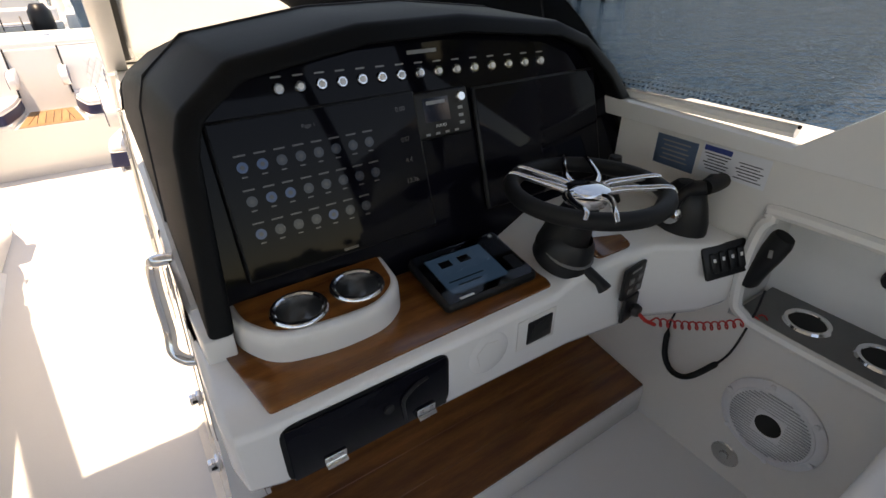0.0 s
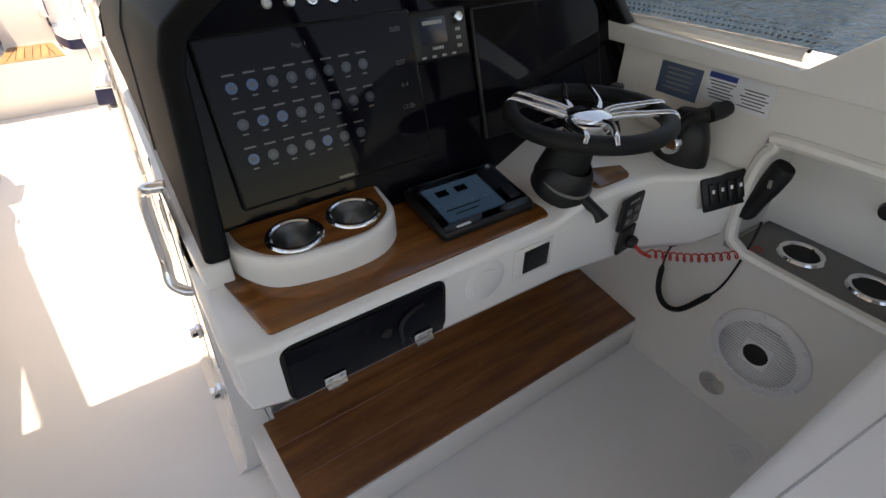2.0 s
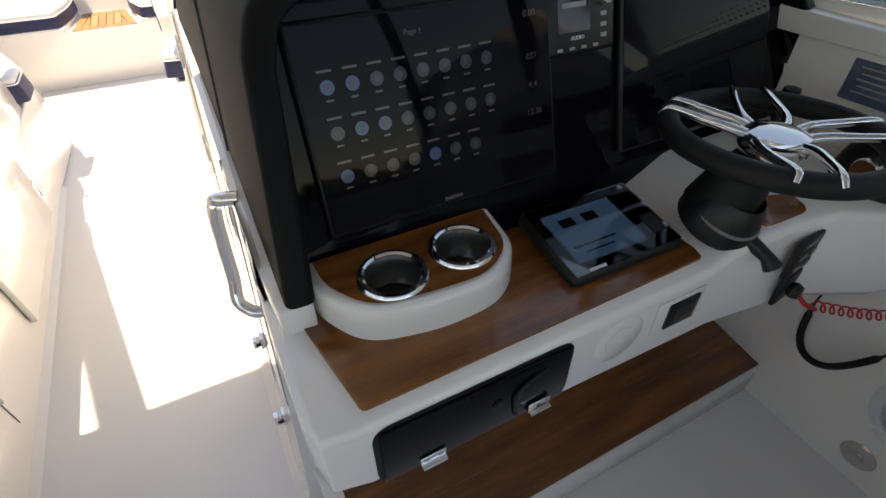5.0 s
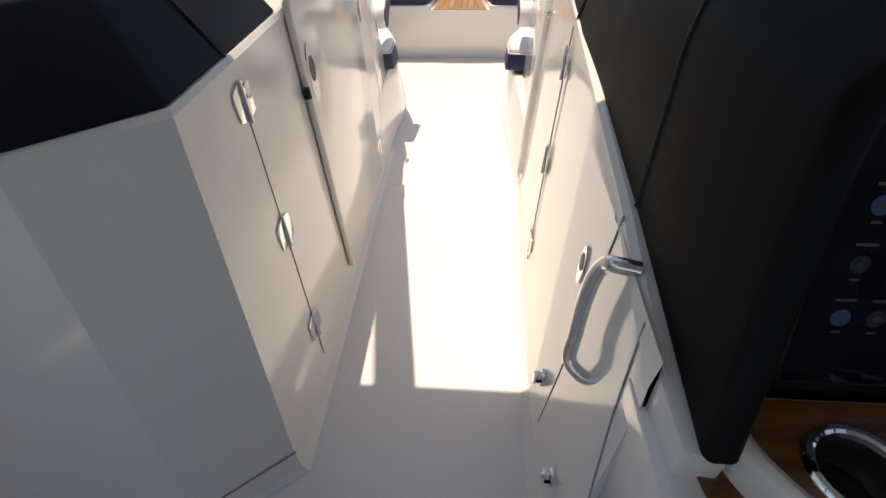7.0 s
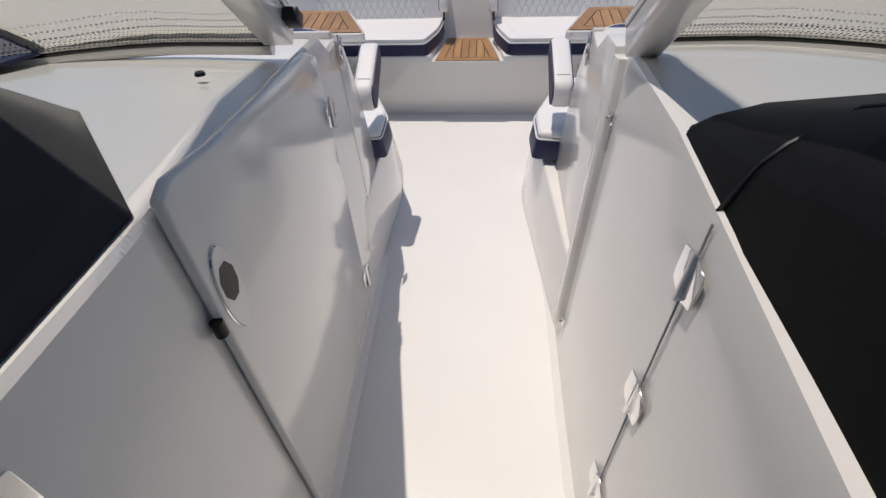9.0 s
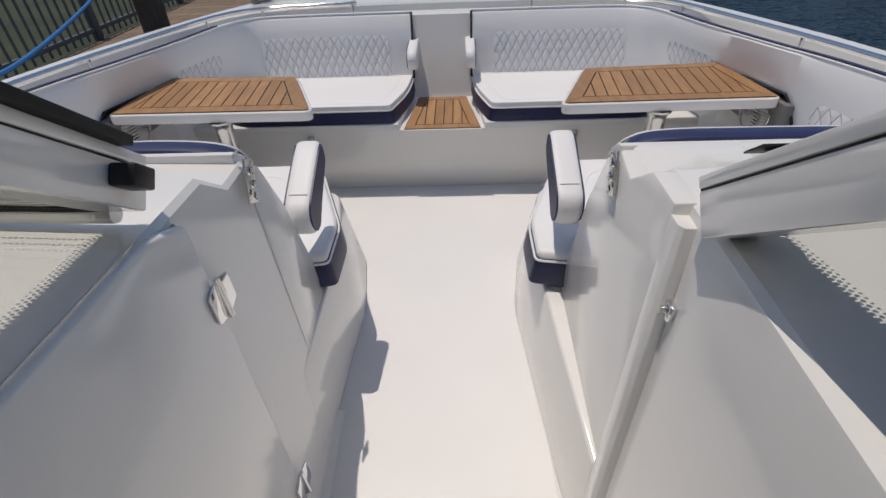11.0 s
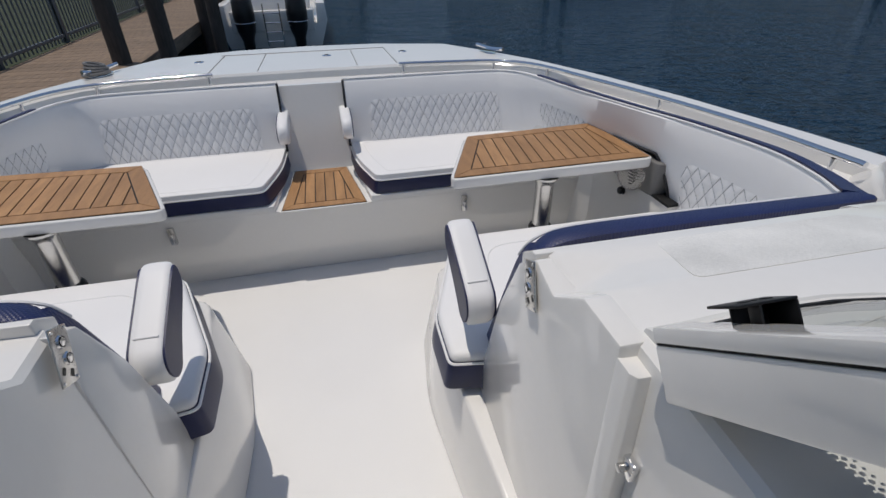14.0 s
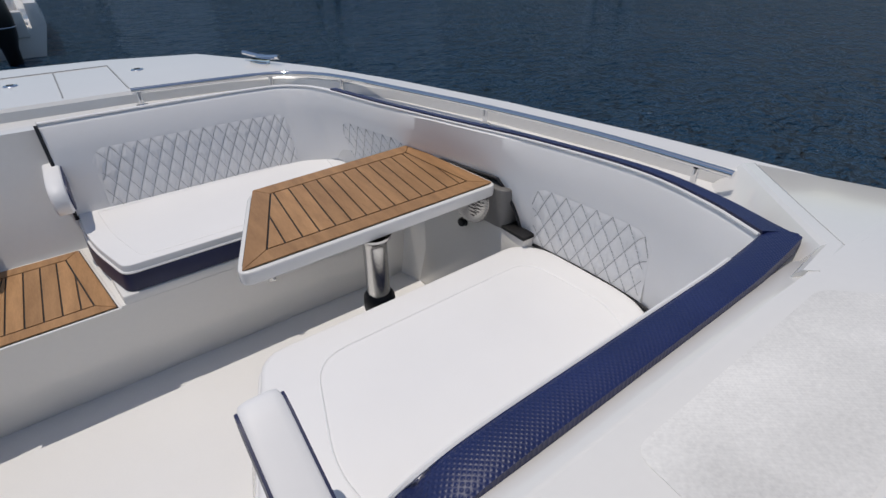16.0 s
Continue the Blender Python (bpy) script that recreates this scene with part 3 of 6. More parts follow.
def build_windscreen(s):
    side = "starboard" if s > 0 else "port"
    ws = thing("window_1" if s > 0 else "window_2", (0.9, 0.3, 0.94), "curved raked glass windscreen with a dotted black edge", "windscreen", "windscreens", "structure", s)
    lo, hi = smooth_path(GLASS_LOW, 5), smooth_path(GLASS_TOP, 5)
    n = len(lo)

    def at(u, v, off=0.0):
        x = u * (n - 1)
        i = min(int(x), n - 2)
        f = x - i
        a, b = lo[i].lerp(lo[i + 1], f), hi[i].lerp(hi[i + 1], f)
        return a.lerp(b, v) + Vector((0, off, off * 0.6))
    pane = part("pane", grid(n - 1, 6, at), GLASS, ws, "clear windscreen pane")
    dots = bmesh.new()
    cols = 210
    for i in range(cols):
        for j in range(3):
            u, v = (i + 0.5 * (j % 2)) / cols, 0.022 + 0.012 * j
            r = 0.0034 - 0.0007 * j
            c, du, dv = at(u, v, -0.003), at(min(u + 0.005, 1), v) - at(u, v), at(u, v + 0.05) - at(u, v)
            if du.length < 1e-6:
                continue
            du.normalize(), dv.normalize()
            dots.faces.new([dots.verts.new(c + r * (math.cos(math.tau * k / 6) * du + math.sin(math.tau * k / 6) * dv)) for k in range(6)])
    tagged(part("frit_dots", dots, FRIT, ws, "dotted black frit band"), kind="stuff")
    part("edge_seal", tube([at(i / 60, 0.004, -0.002) for i in range(61)], 0.005, 6), RUBBER, ws, "black rubber seal")
    part("lower_frame", tube([p + Vector((0, 0, -0.008)) for p in lo], 0.016, 8), GELCOAT, ws, "white lower frame")
    part("upper_frame", tube(hi, 0.02, 8), GELCOAT, ws, "white upper frame")
    # raked centre post beside the walkway
    d = Vector((0.0, -1.0, 0.8)).normalized()
    up = Vector((0, 0.8, 1.0)).normalized()
    base = Vector((0.424, 0.632, 0.966)) if s > 0 else Vector((0.405, 0.715, 0.975))
    if s < 0:
        d = Vector((-0.05, -1.0, 0.8)).normalized()

    def beam(x0, x1, h0, h1, length, start=0.0, bev=0.004):
        rings = []
        for k in (start, length):
            c = base + d * k
            rings.append([c + Vector((x0, 0, 0)) + up * h0, c + Vector((x1, 0, 0)) + up * h0, c + Vector((x1, 0, 0)) + up * h1, c + Vector((x0, 0, 0)) + up * h1])
        return loft(rings, True, True, bev, 2)
    part("centre_post", beam(-0.012, 0.065, -0.03, 0.035, 1.8), GELCOAT, ws, "white raked post beside the walkway")
    part("frit_band", loft([[base + d * k + Vector((x, 0, 0)) + up * 0.012 for x in (0.062, 0.085)] for k in (0.0, 1.75)], False, False), FRIT, ws, "black frit band beside the post")
    side_dots = bmesh.new()
    for i in range(170):
        for j in range(3):
            c = base + d * (0.01 * (i + 0.5 * (j % 2)) + 0.01) + Vector((0.087 + 0.007 * j, 0, 0)) + up * 0.012
            r = 0.0042 - 0.001 * j
            side_dots.faces.new([side_dots.verts.new(c + r * (math.cos(math.tau * k / 6) * Vector((1, 0, 0)) + math.sin(math.tau * k / 6) * d)) for k in range(6)])
    tagged(part("frit_edge_dots", side_dots, FRIT, ws, "dotted edge of the frit band"), kind="stuff")
    part("post_cap", beam(-0.014, 0.03, 0.037, 0.055, 1.8, 0.004, 0.003), GELCOAT, ws, "white capping strip on the post")
    part("post_seal", beam(-0.010, 0.05, 0.0345, 0.038, 1.79, 0.002, 0.0), RUBBER, ws, "black rubber seal in the post")
    part("post_cap", beam(0.034, 0.062, 0.037, 0.05, 1.8, 0.02, 0.003), GELCOAT, ws, "white capping strip on the post")
    if s > 0:
        br = part("latch_bracket", join(beam(0.012, 0.080, 0.071, 0.074, 0.105, 0.065, 0.001), beam(0.036, 0.080, 0.036, 0.071, 0.068, 0.065, 0.001), beam(0.077, 0.080, 0.036, 0.071, 0.105, 0.065, 0.001), beam(0.036, 0.039, 0.050, 0.071, 0.105, 0.09, 0.001)), BLACK, ws, "black plastic window bracket with three holes")
        for hx, hr in ((0.038, 0.006), (0.050, 0.0035), (0.063, 0.006)):
            part("bracket_hole", lathe([(0.0, 0.0012), (hr, 0.0012), (hr, 0.0)], base + d * 0.085 + Vector((hx, 0, 0)) + up * 0.0735, up, 14), RUBBER, br)
    if s < 0:
        part("window_channel", beam(-0.03, 0.012, 0.056, 0.072, 1.75, 0.06, 0.003), RUBBER, ws, "black rubber channel")
        part("hinge_block", beam(-0.05, -0.012, -0.005, 0.028, 0.09, 0.04, 0.004), BLACK, ws, "black hinge block")


build_water()
build_floor()
for side in (1, -1):
    build_hull(side)
    build_corner_deck(side)
    build_bases(side)
    build_windscreen(side)
build_nonskid_patch()
WALL_STARBOARD, WALL_PORT = build_consoles()
build_helm_walls()
build_hardtop()

# ---------- bow lounge ----------
def cushion(name, plan, z0, z1, material, parent, bev=0.02, label="", top=None):
    return part(name, prism(plan, z0, z1, bev, 3, top), material, parent, label, 50)


def shrink(plan, k):
    c = Vector((sum(p[0] for p in plan) / len(plan), sum(p[1] for p in plan) / len(plan)))
    return [tuple(Vector(p) + (c - Vector(p)).normalized() * k) for p in plan]


def build_bow_seat(s):
    ob = thing("bow_seat_cushion", (0.65, 2.6, 0.385), "white vinyl bow seat cushion with navy sides", "seat cushion", "bow seat cushions", "", s)
    plan = round_poly([(0.165, 2.86), (0.178, 2.62), (0.245, 2.385), (1.02, 2.385), (1.14, 2.52), (1.17, 2.86)], [0.01, 0.1, 0.03, 0.08, 0.08, 0.02], 4)
    cushion("side_band", shrink(plan, -0.010), 0.386, 0.452, NAVY_PLAIN, ob, 0.004, "navy vinyl side band", plan)
    cushion("seat_top", shrink(plan, 0.004), 0.448, 0.478, VINYL, ob, 0.02, "white vinyl top")
    part("piping", tube([(x, y, 0.452) for x, y in plan + plan[:1]], 0.004, 6), VINYL, ob, "white piping")
    inner = shrink(plan, 0.07)
    part("stitching", tube([(x, y, 0.4775) for x, y in inner + inner[:1]], 0.0022, 5), VINYL, ob, "stitched seam")


AFT_SEAT = [(0.42, 1.14), (0.40, 1.185), (0.306, 1.20), (0.308, 1.385), (0.455, 1.79), (1.30, 1.79), (1.37, 1.70), (1.385, 1.40), (1.25, 1.10)]


def build_aft_seat(s):
    ob = thing("aft_seat_cushion", (0.85, 1.45, 0.36), "white vinyl seat cushion with navy sides behind the console", "seat cushion", "aft seat cushions", "", s)
    plan = round_poly(AFT_SEAT, [0.0, 0.01, 0.02, 0.04, 0.06, 0.07, 0.06, 0.05, 0.03], 4)
    cushion("side_band", shrink(plan, -0.016), 0.361, 0.447, NAVY_PLAIN, ob, 0.004, "navy vinyl side band", plan)
    cushion("seat_top", shrink(plan, 0.004), 0.44, 0.474, VINYL, ob, 0.024, "white vinyl top")
    part("piping", tube([(x, y, 0.444) for x, y in plan + plan[:1]], 0.004, 6), VINYL, ob, "white piping")
    inner = round_poly([(0.50, 1.24), (0.47, 1.40), (0.56, 1.69), (1.26, 1.69), (1.29, 1.40), (1.18, 1.22)], 0.08, 5)
    part("stitching", tube([(x, y, 0.4735) for x, y in inner + inner[:1]], 0.003, 5), VINYL, ob, "stitched seam")


# inner edge of the wrap-round backrest: x, y at the seat, x, y at the top, top height
WRAP = [((0.165, 2.845), (0.165, 2.925), 0.785), ((0.60, 2.845), (0.60, 2.925), 0.785), ((0.90, 2.84), (0.92, 2.91), 0.785), ((1.06, 2.80), (1.03, 2.86), 0.786), ((1.17, 2.70), (1.10, 2.73), 0.79),
        ((1.25, 2.40), (1.17, 2.42), 0.795), ((1.31, 2.05), (1.255, 2.06), 0.805), ((1.35, 1.75), (1.315, 1.76), 0.82), ((1.372, 1.45), (1.335, 1.45), 0.838), ((1.345, 1.27), (1.297, 1.258), 0.848), ((1.25, 1.14), (1.208, 1.114), 0.872)]


WRAP_LOW = smooth_path([(*a, 0.462) for a, b, z in WRAP], 6)
WRAP_TOP = smooth_path([(*b, z) for a, b, z in WRAP], 6)
WRAP_RUN = [0.0]
for i in range(1, len(WRAP_LOW)):
    WRAP_RUN.append(WRAP_RUN[-1] + (WRAP_LOW[i] - WRAP_LOW[i - 1]).length)


def wrap_at(u, v, off=0.0):
    """A point of the backrest: u along its foot by length, v up its height."""
    lo, hi = WRAP_LOW, WRAP_TOP
    g = min(max(u, 0.0), 1.0) * WRAP_RUN[-1]
    i = 0
    while i < len(lo) - 2 and WRAP_RUN[i + 1] < g:
        i += 1
    f = (g - WRAP_RUN[i]) / (WRAP_RUN[i + 1] - WRAP_RUN[i])
    p, q = lo[i].lerp(lo[i + 1], f), hi[i].lerp(hi[i + 1], f)
    d = (hi[i + 1] - hi[i])
    out = Vector((d.y, -d.x, 0)).normalized()
    return p.lerp(q, v) + out * off, out


def wrap_u(axis, value):
    """Where along the backrest's foot a coordinate takes a value."""
    return min((abs(wrap_at(k / 400, 0.0)[0][axis] - value), k / 400) for k in range(401))[1]


def quilt(u0, u1, v0, v1, cells, rows, curved=True):
    """A padded panel with crossed diagonal seams, standing proud of the backrest."""
    nu, nv = cells * 8, rows * 6

    def f(a, b):
        # rounded ends
        e = min(a, 1 - a) * cells / rows * 1.6
        pinch = 0.0 if e > 0.35 else (0.35 - e) ** 2 * 1.6
        bb = b * (1 - pinch) if b > 0.5 else b
        h1, h2 = a * cells + b * rows * 0.5, a * cells - b * rows * 0.5
        g = min(abs(h1 - round(h1)), abs(h2 - round(h2))) * 2
        edge = min(a * cells, (1 - a) * cells, b * rows, (1 - b) * rows, 1.0)
        lift = 0.0035 + 0.0050 * (1 - (1 - min(g * 1.5, 1)) ** 2) * min(1, edge * 2)
        p, _ = wrap_at(u0 + (u1 - u0) * a, v0 + (v1 - v0) * bb, lift)
        return p
    return grid(nu, nv, f)


def seams(u0, u1, v0, v1, cells, rows):
    out = []
    for sgn in (1, -1):
        for k in range(-rows, cells + rows + 1):
            pts = []
            for i in range(13):
                b = i / 12
                a = (k - sgn * b * rows * 0.5) / cells
                if 0.01 < a < 0.99:
                    e = min(a, 1 - a) * cells / rows * 1.6
                    pinch = 0.0 if e > 0.35 else (0.35 - e) ** 2 * 1.6
                    bb = b * (1 - pinch) if b > 0.5 else b
                    pts.append(wrap_at(u0 + (u1 - u0) * a, v0 + (v1 - v0) * bb, 0.0048)[0])
            if len(pts) > 2:
                out.append(tube(pts, 0.0013, 4, False))
    return join(*out)


def build_backrest(s):
    ob = thing("lounge_back_cushion", (0.9, 2.4, 0.46), "white vinyl wrap-round backrest with diamond quilting and a navy top edge", "backrest", "lounge backrests", "", s)
    N = 132
    front, foot = [], []
    for i in range(N + 1):
        u = i / N
        y = wrap_at(u, 0.0)[0].y
        arch = 0.55 * min(1.0, max(0.0, (y - 1.80) / 0.09)) ** 0.5 * min(1.0, max(0.0, (2.30 - y) / 0.16)) ** 0.5 if wrap_at(u, 0.0)[0].x > 1.2 else 0.0
        foot.append(arch)
        ring = []
        for v, off in ((0.0, -0.05), (0.0, -0.004), (0.03, 0.0), (0.3, 0.003), (0.7, 0.003), (0.95, 0.0), (1.0, -0.012), (1.005, -0.03)):
            ring.append(wrap_at(u, arch + v * (1 - arch), off)[0])
        front.append(ring)
    part("padding", loft(front, True, True), VINYL, ob, "smooth white vinyl padding", 50)
    edge = []
    for i in range(54, N + 1):
        w = 0.040 + 0.026 * max(0.0, (i - 104) / (N - 104)) ** 1.5
        edge.append([wrap_at(i / N, 1.0, -0.013)[0] + Vector((0, 0, 0.003)), wrap_at(i / N, 1.0, -0.012)[0] + Vector((0, 0, 0.010)), wrap_at(i / N, 1.0, -w)[0] + Vector((0, 0, 0.006)), wrap_at(i / N, 1.0, -w - 0.008)[0] + Vector((0, 0, -0.02)), wrap_at(i / N, 0.9, -0.045)[0]])
    part("top_edge", loft(edge, True, True), NAVY, ob, "navy woven top edge", 50)
    part("piping", tube([wrap_at(i / N, 1.0, -0.008)[0] + Vector((0, 0, 0.002)) for i in range(N + 1)], 0.0035, 6), VINYL, ob, "white piping")
    end = [wrap_at(0.0, v, 0.002)[0] + Vector((-0.004, 0, 0)) for v in (0, 0.3, 0.6, 0.9, 1.0)]
    part("end_welt", tube(end, 0.006, 6), PIPING, ob, "dark navy welt on the inner end")
    part("end_panel", loft([[p + Vector((0.002, d, 0)) for d in (0.0, 0.05)] for p in end], False, False), NAVY_PLAIN, ob, "navy end panel")
    part("bottom_welt", tube([wrap_at(i / N, foot[i] + 0.02, 0.004)[0] for i in range(N + 1)], 0.0055, 6), PIPING, ob, "dark welt along the seat")
    for u0, u1, v0, v1, cells, rows in ((wrap_u(0, 0.27), wrap_u(0, 1.0), 0.03, 0.68, 16, 5), (wrap_u(1, 2.66), wrap_u(1, 2.30), 0.05, 0.64, 8, 5), (wrap_u(1, 1.76), wrap_u(1, 1.36), 0.04, 0.62, 8, 5)):
        q = part("quilted_panel", quilt(u0, u1, v0, v1, cells, rows), VINYL, ob, "diamond-quilted white vinyl panel", 60)
        part("quilt_seam", seams(u0, u1, v0, v1, cells, rows), STITCH, q, "grey crossed stitching")


def build_aft_backrest(s):
    ob = thing("bench_back_cushion", (0.8, 1.06, 0.46), "white vinyl backrest with a broad navy woven top against the console", "backrest", "aft backrests", "", s)
    d = 0.0 if s > 0 else -0.03
    path = [(0.425 + d, 1.27, 0.40), (0.425 + d, 1.185, 0.58), (0.428 + d, 1.125, 0.72), (0.435 + d, 1.082, 0.825), (0.465 + d, 1.063, 0.876), (0.54, 1.060, 0.893), (0.75, 1.061, 0.893), (1.0, 1.064, 0.888), (1.10, 1.069, 0.884), (1.20, 1.078, 0.878), (1.258, 1.084, 0.8755)]
    p = smooth_path(path, 5)
    rings = []
    for i, q in enumerate(p):
        d = (p[min(i + 1, len(p) - 1)] - p[max(i - 1, 0)]).normalized()
        side = Vector((0, 0, 1)).cross(d) if abs(d.z) < 0.8 else Vector((0, 1, 0))
        side = (side - d * side.dot(d)).normalized()
        up = d.cross(side)
        if up.z < 0 and abs(up.z) > 0.2:
            up = -up
        rings.append([q + side * 0.031 - up * 0.024, q + side * 0.029 - up * 0.004, q + side * 0.020 + up * 0.002, q - side * 0.018 + up * 0.006, q - side * 0.027 + up * 0.002, q - side * 0.029 - up * 0.02])
    part("top_edge", loft(rings, True, True), NAVY, ob, "navy woven vinyl top", 60)
    part("padding", prism([(0.45, 1.02), (1.15, 1.03), (1.19, 1.09), (1.17, 1.135), (0.47, 1.125), (0.45, 1.11)], 0.462, 0.866, 0.012, 3, [(0.49, 1.03), (1.15, 1.04), (1.18, 1.07), (1.165, 1.094), (0.51, 1.088), (0.49, 1.08)]), VINYL, ob, "white vinyl padding", 50)
    seam = [q + Vector((0, 0.030, -0.003)) for q in p[15:40]]
    part("piping", tube(seam, 0.0035, 6), VINYL, ob, "white stitched piping")


def build_armrest(s):
    ob = thing("armrest_cushion", (0.37, 1.2, 0.6), "white vinyl fold-down armrest with navy sides", "armrest", "lounge armrests", "", s)
    # side outline: y, z
    dy, dz = (0.12, -0.07) if s > 0 else (0.10, -0.075)
    out = [(1.285, 0.815), (1.285, 0.775), (1.25, 0.745), (1.19, 0.705), (1.14, 0.665), (1.11, 0.642), (1.07, 0.648), (1.045, 0.69), (1.052, 0.732), (1.085, 0.755), (1.17, 0.795), (1.262, 0.834)]
    pts = smooth_path([(0, y + dy, z + dz) for y, z in out + out[:1]], 3)[:-1]
    c = Vector((0, 1.16 + dy, 0.735 + dz))
    dx = 0.019 if s > 0 else -0.014

    def slab(x0, x1, k, bulge):
        xs = ((x0, 0.90), (x0 + 0.006, 0.98), (x0 + 0.018, 1.0), (x1 - 0.018, 1.0), (x1 - 0.006, 0.98), (x1, 0.90)) if bulge else ((x0, 1.0), (x1, 1.0))
        return loft([[Vector((x, 0, 0)) + c + (q - c) * k * g for q in pts] for x, g in xs], True, True)
    part("pad", slab(0.325 + dx, 0.394 + dx, 1.0, True), VINYL, ob, "white vinyl pad", 60)
    part("inner_panel", slab(0.3225 + dx, 0.328 + dx, 0.93, False), NAVY_PLAIN, ob, "navy side panel")
    part("outer_panel", slab(0.391 + dx, 0.3965 + dx, 0.93, False), NAVY_PLAIN, ob, "navy side panel")
    part("cuff_seam", tube([(x + dx, 1.094 + dy, 0.7605 + dz) for x in (0.335, 0.36, 0.384)], 0.0022, 6), VINYL, ob, "cuff seam")
    x = 0.4035 if s > 0 else 0.3535
    st = thing("switch_plate", (x, 0.97, 0.87), "stainless steel switch plate with two round buttons on the console wall", "switch plate", "seat switch plates", "", s)
    up = Vector((0.055, 0.42, 0.9)).normalized()
    r = Vector((0, -0.9, 0.42)).normalized()
    c = Vector((x, 0.968, 0.852))
    n = r.cross(up)
    part("plate_face", plate(c, r, up, 0.046, 0.092, 0.004, 0.0015, 2), STEEL, st)
    for a, b in ((0.002, 0.022), (-0.006, -0.006)):
        q = c + r * a + up * b + n * 0.004
        k = part("round_button", lathe([(0.0, 0.004), (0.007, 0.004), (0.0095, 0.003), (0.011, 0.0)], q, n, 16), CHROME, st, "round chrome button")
        part("button_gap", lathe([(0.0072, 0.0044), (0.0088, 0.0042)], q, n, 16), BLACK, k)
    for a, b in ((0.012, -0.022), (-0.008, -0.03)):
        part("arrow_mark", plate(c + r * a + up * b + n * 0.0042, r + up * 0.5, up - r * 0.5, 0.007, 0.012, 0.0006), BLACK, st, "black arrow mark")
    for a, b in ((0.018, 0.04), (-0.018, 0.04), (0.018, -0.04), (-0.018, -0.04)):
        part("screw", lathe([(0.0, 0.002), (0.0028, 0.0012), (0.003, 0.0)], c + r * a + up * b + n * 0.004, n, 8), CHROME, st)


def build_bow_armrest(s):
    ob = thing("bow_armrest_cushion", (0.15, 2.78, 0.55), "small white vinyl flip-up armrest with a navy side", "armrest", "bow armrests", "", s)
    out = [(2.93, 0.655), (2.84, 0.652), (2.745, 0.645), (2.70, 0.622), (2.69, 0.58), (2.715, 0.545), (2.76, 0.54), (2.80, 0.56), (2.85, 0.585), (2.93, 0.595)]
    pts = smooth_path([(0, y, z) for y, z in out + out[:1]], 3)[:-1]
    c = Vector((0, 2.80, 0.60))
    part("pad", loft([[Vector((x, 0, 0)) + c + (q - c) * g for q in pts] for x, g in ((0.128, 0.9), (0.134, 1.0), (0.172, 1.0), (0.178, 0.9))], True, True), VINYL, ob, "white vinyl pad", 60)
    part("side_panel", loft([[Vector((x, 0, 0)) + c + (q - c) * 0.9 for q in pts] for x in (0.1765, 0.182)], True, True), NAVY_PLAIN, ob, "navy side panel")


def inset(poly, d):
    """A convex plan moved inwards by d."""
    n, out = len(poly), []
    area = sum(poly[i][0] * poly[(i + 1) % n][1] - poly[(i + 1) % n][0] * poly[i][1] for i in range(n))
    k = 1 if area > 0 else -1
    lines = []
    for i in range(n):
        a, b = Vector(poly[i]), Vector(poly[(i + 1) % n])
        t = (b - a).normalized()
        nn = Vector((-t.y, t.x)) * k
        lines.append((a + nn * d, t))
    for i in range(n):
        p, t = lines[i - 1]
        q, u = lines[i]
        den = t.x * u.y - t.y * u.x
        w = ((q.x - p.x) * u.y - (q.y - p.y) * u.x) / den
        out.append(tuple(p + t * w))
    return out


def clip_strip(poly, x0, x1):
    """The part of a convex plan between two values of x."""
    for lim, keep in ((x0, 1), (x1, -1)):
        out = []
        for i in range(len(poly)):
            a, b = poly[i - 1], poly[i]
            ia, ib = (a[0] - lim) * keep >= 0, (b[0] - lim) * keep >= 0
            if ia != ib:
                t = (lim - a[0]) / (b[0] - a[0])
                out.append((lim, a[1] + (b[1] - a[1]) * t))
            if ib:
                out.append(b)
        poly = out
        if len(poly) < 3:
            return []
    return poly


def planked(parent, plan, z, border, width, gap=0.005, thick=0.004, slant=0.0):
    """Teak laid in a mitred border and straight planks with black seams."""
    inner = inset(plan, border)
    n = len(plan)
    for i in range(n):
        a, b = plan[i], plan[(i + 1) % n]
        c, d = inner[(i + 1) % n], inner[i]
        q = [Vector(p) for p in (a, b, c, d)]
        cen = sum(q, Vector((0, 0))) / 4
        q = [tuple(p + (cen - p).normalized() * gap * 0.25) for p in q]
        part("border_plank", prism(q, z, z + thick, 0.0008, 1), TEAK, parent)
    core = inset(inner, gap)
    sk = [(p[0] + slant * p[1], p[1]) for p in core]
    x = min(p[0] for p in sk)
    end = max(p[0] for p in sk)
    while x < end:
        piece = clip_strip(sk, x, min(x + width - gap, end))
        if len(piece) > 2:
            part("plank", prism([(p[0] - slant * p[1], p[1]) for p in piece], z, z + thick, 0.0006, 1), TEAK, parent)
        x += width


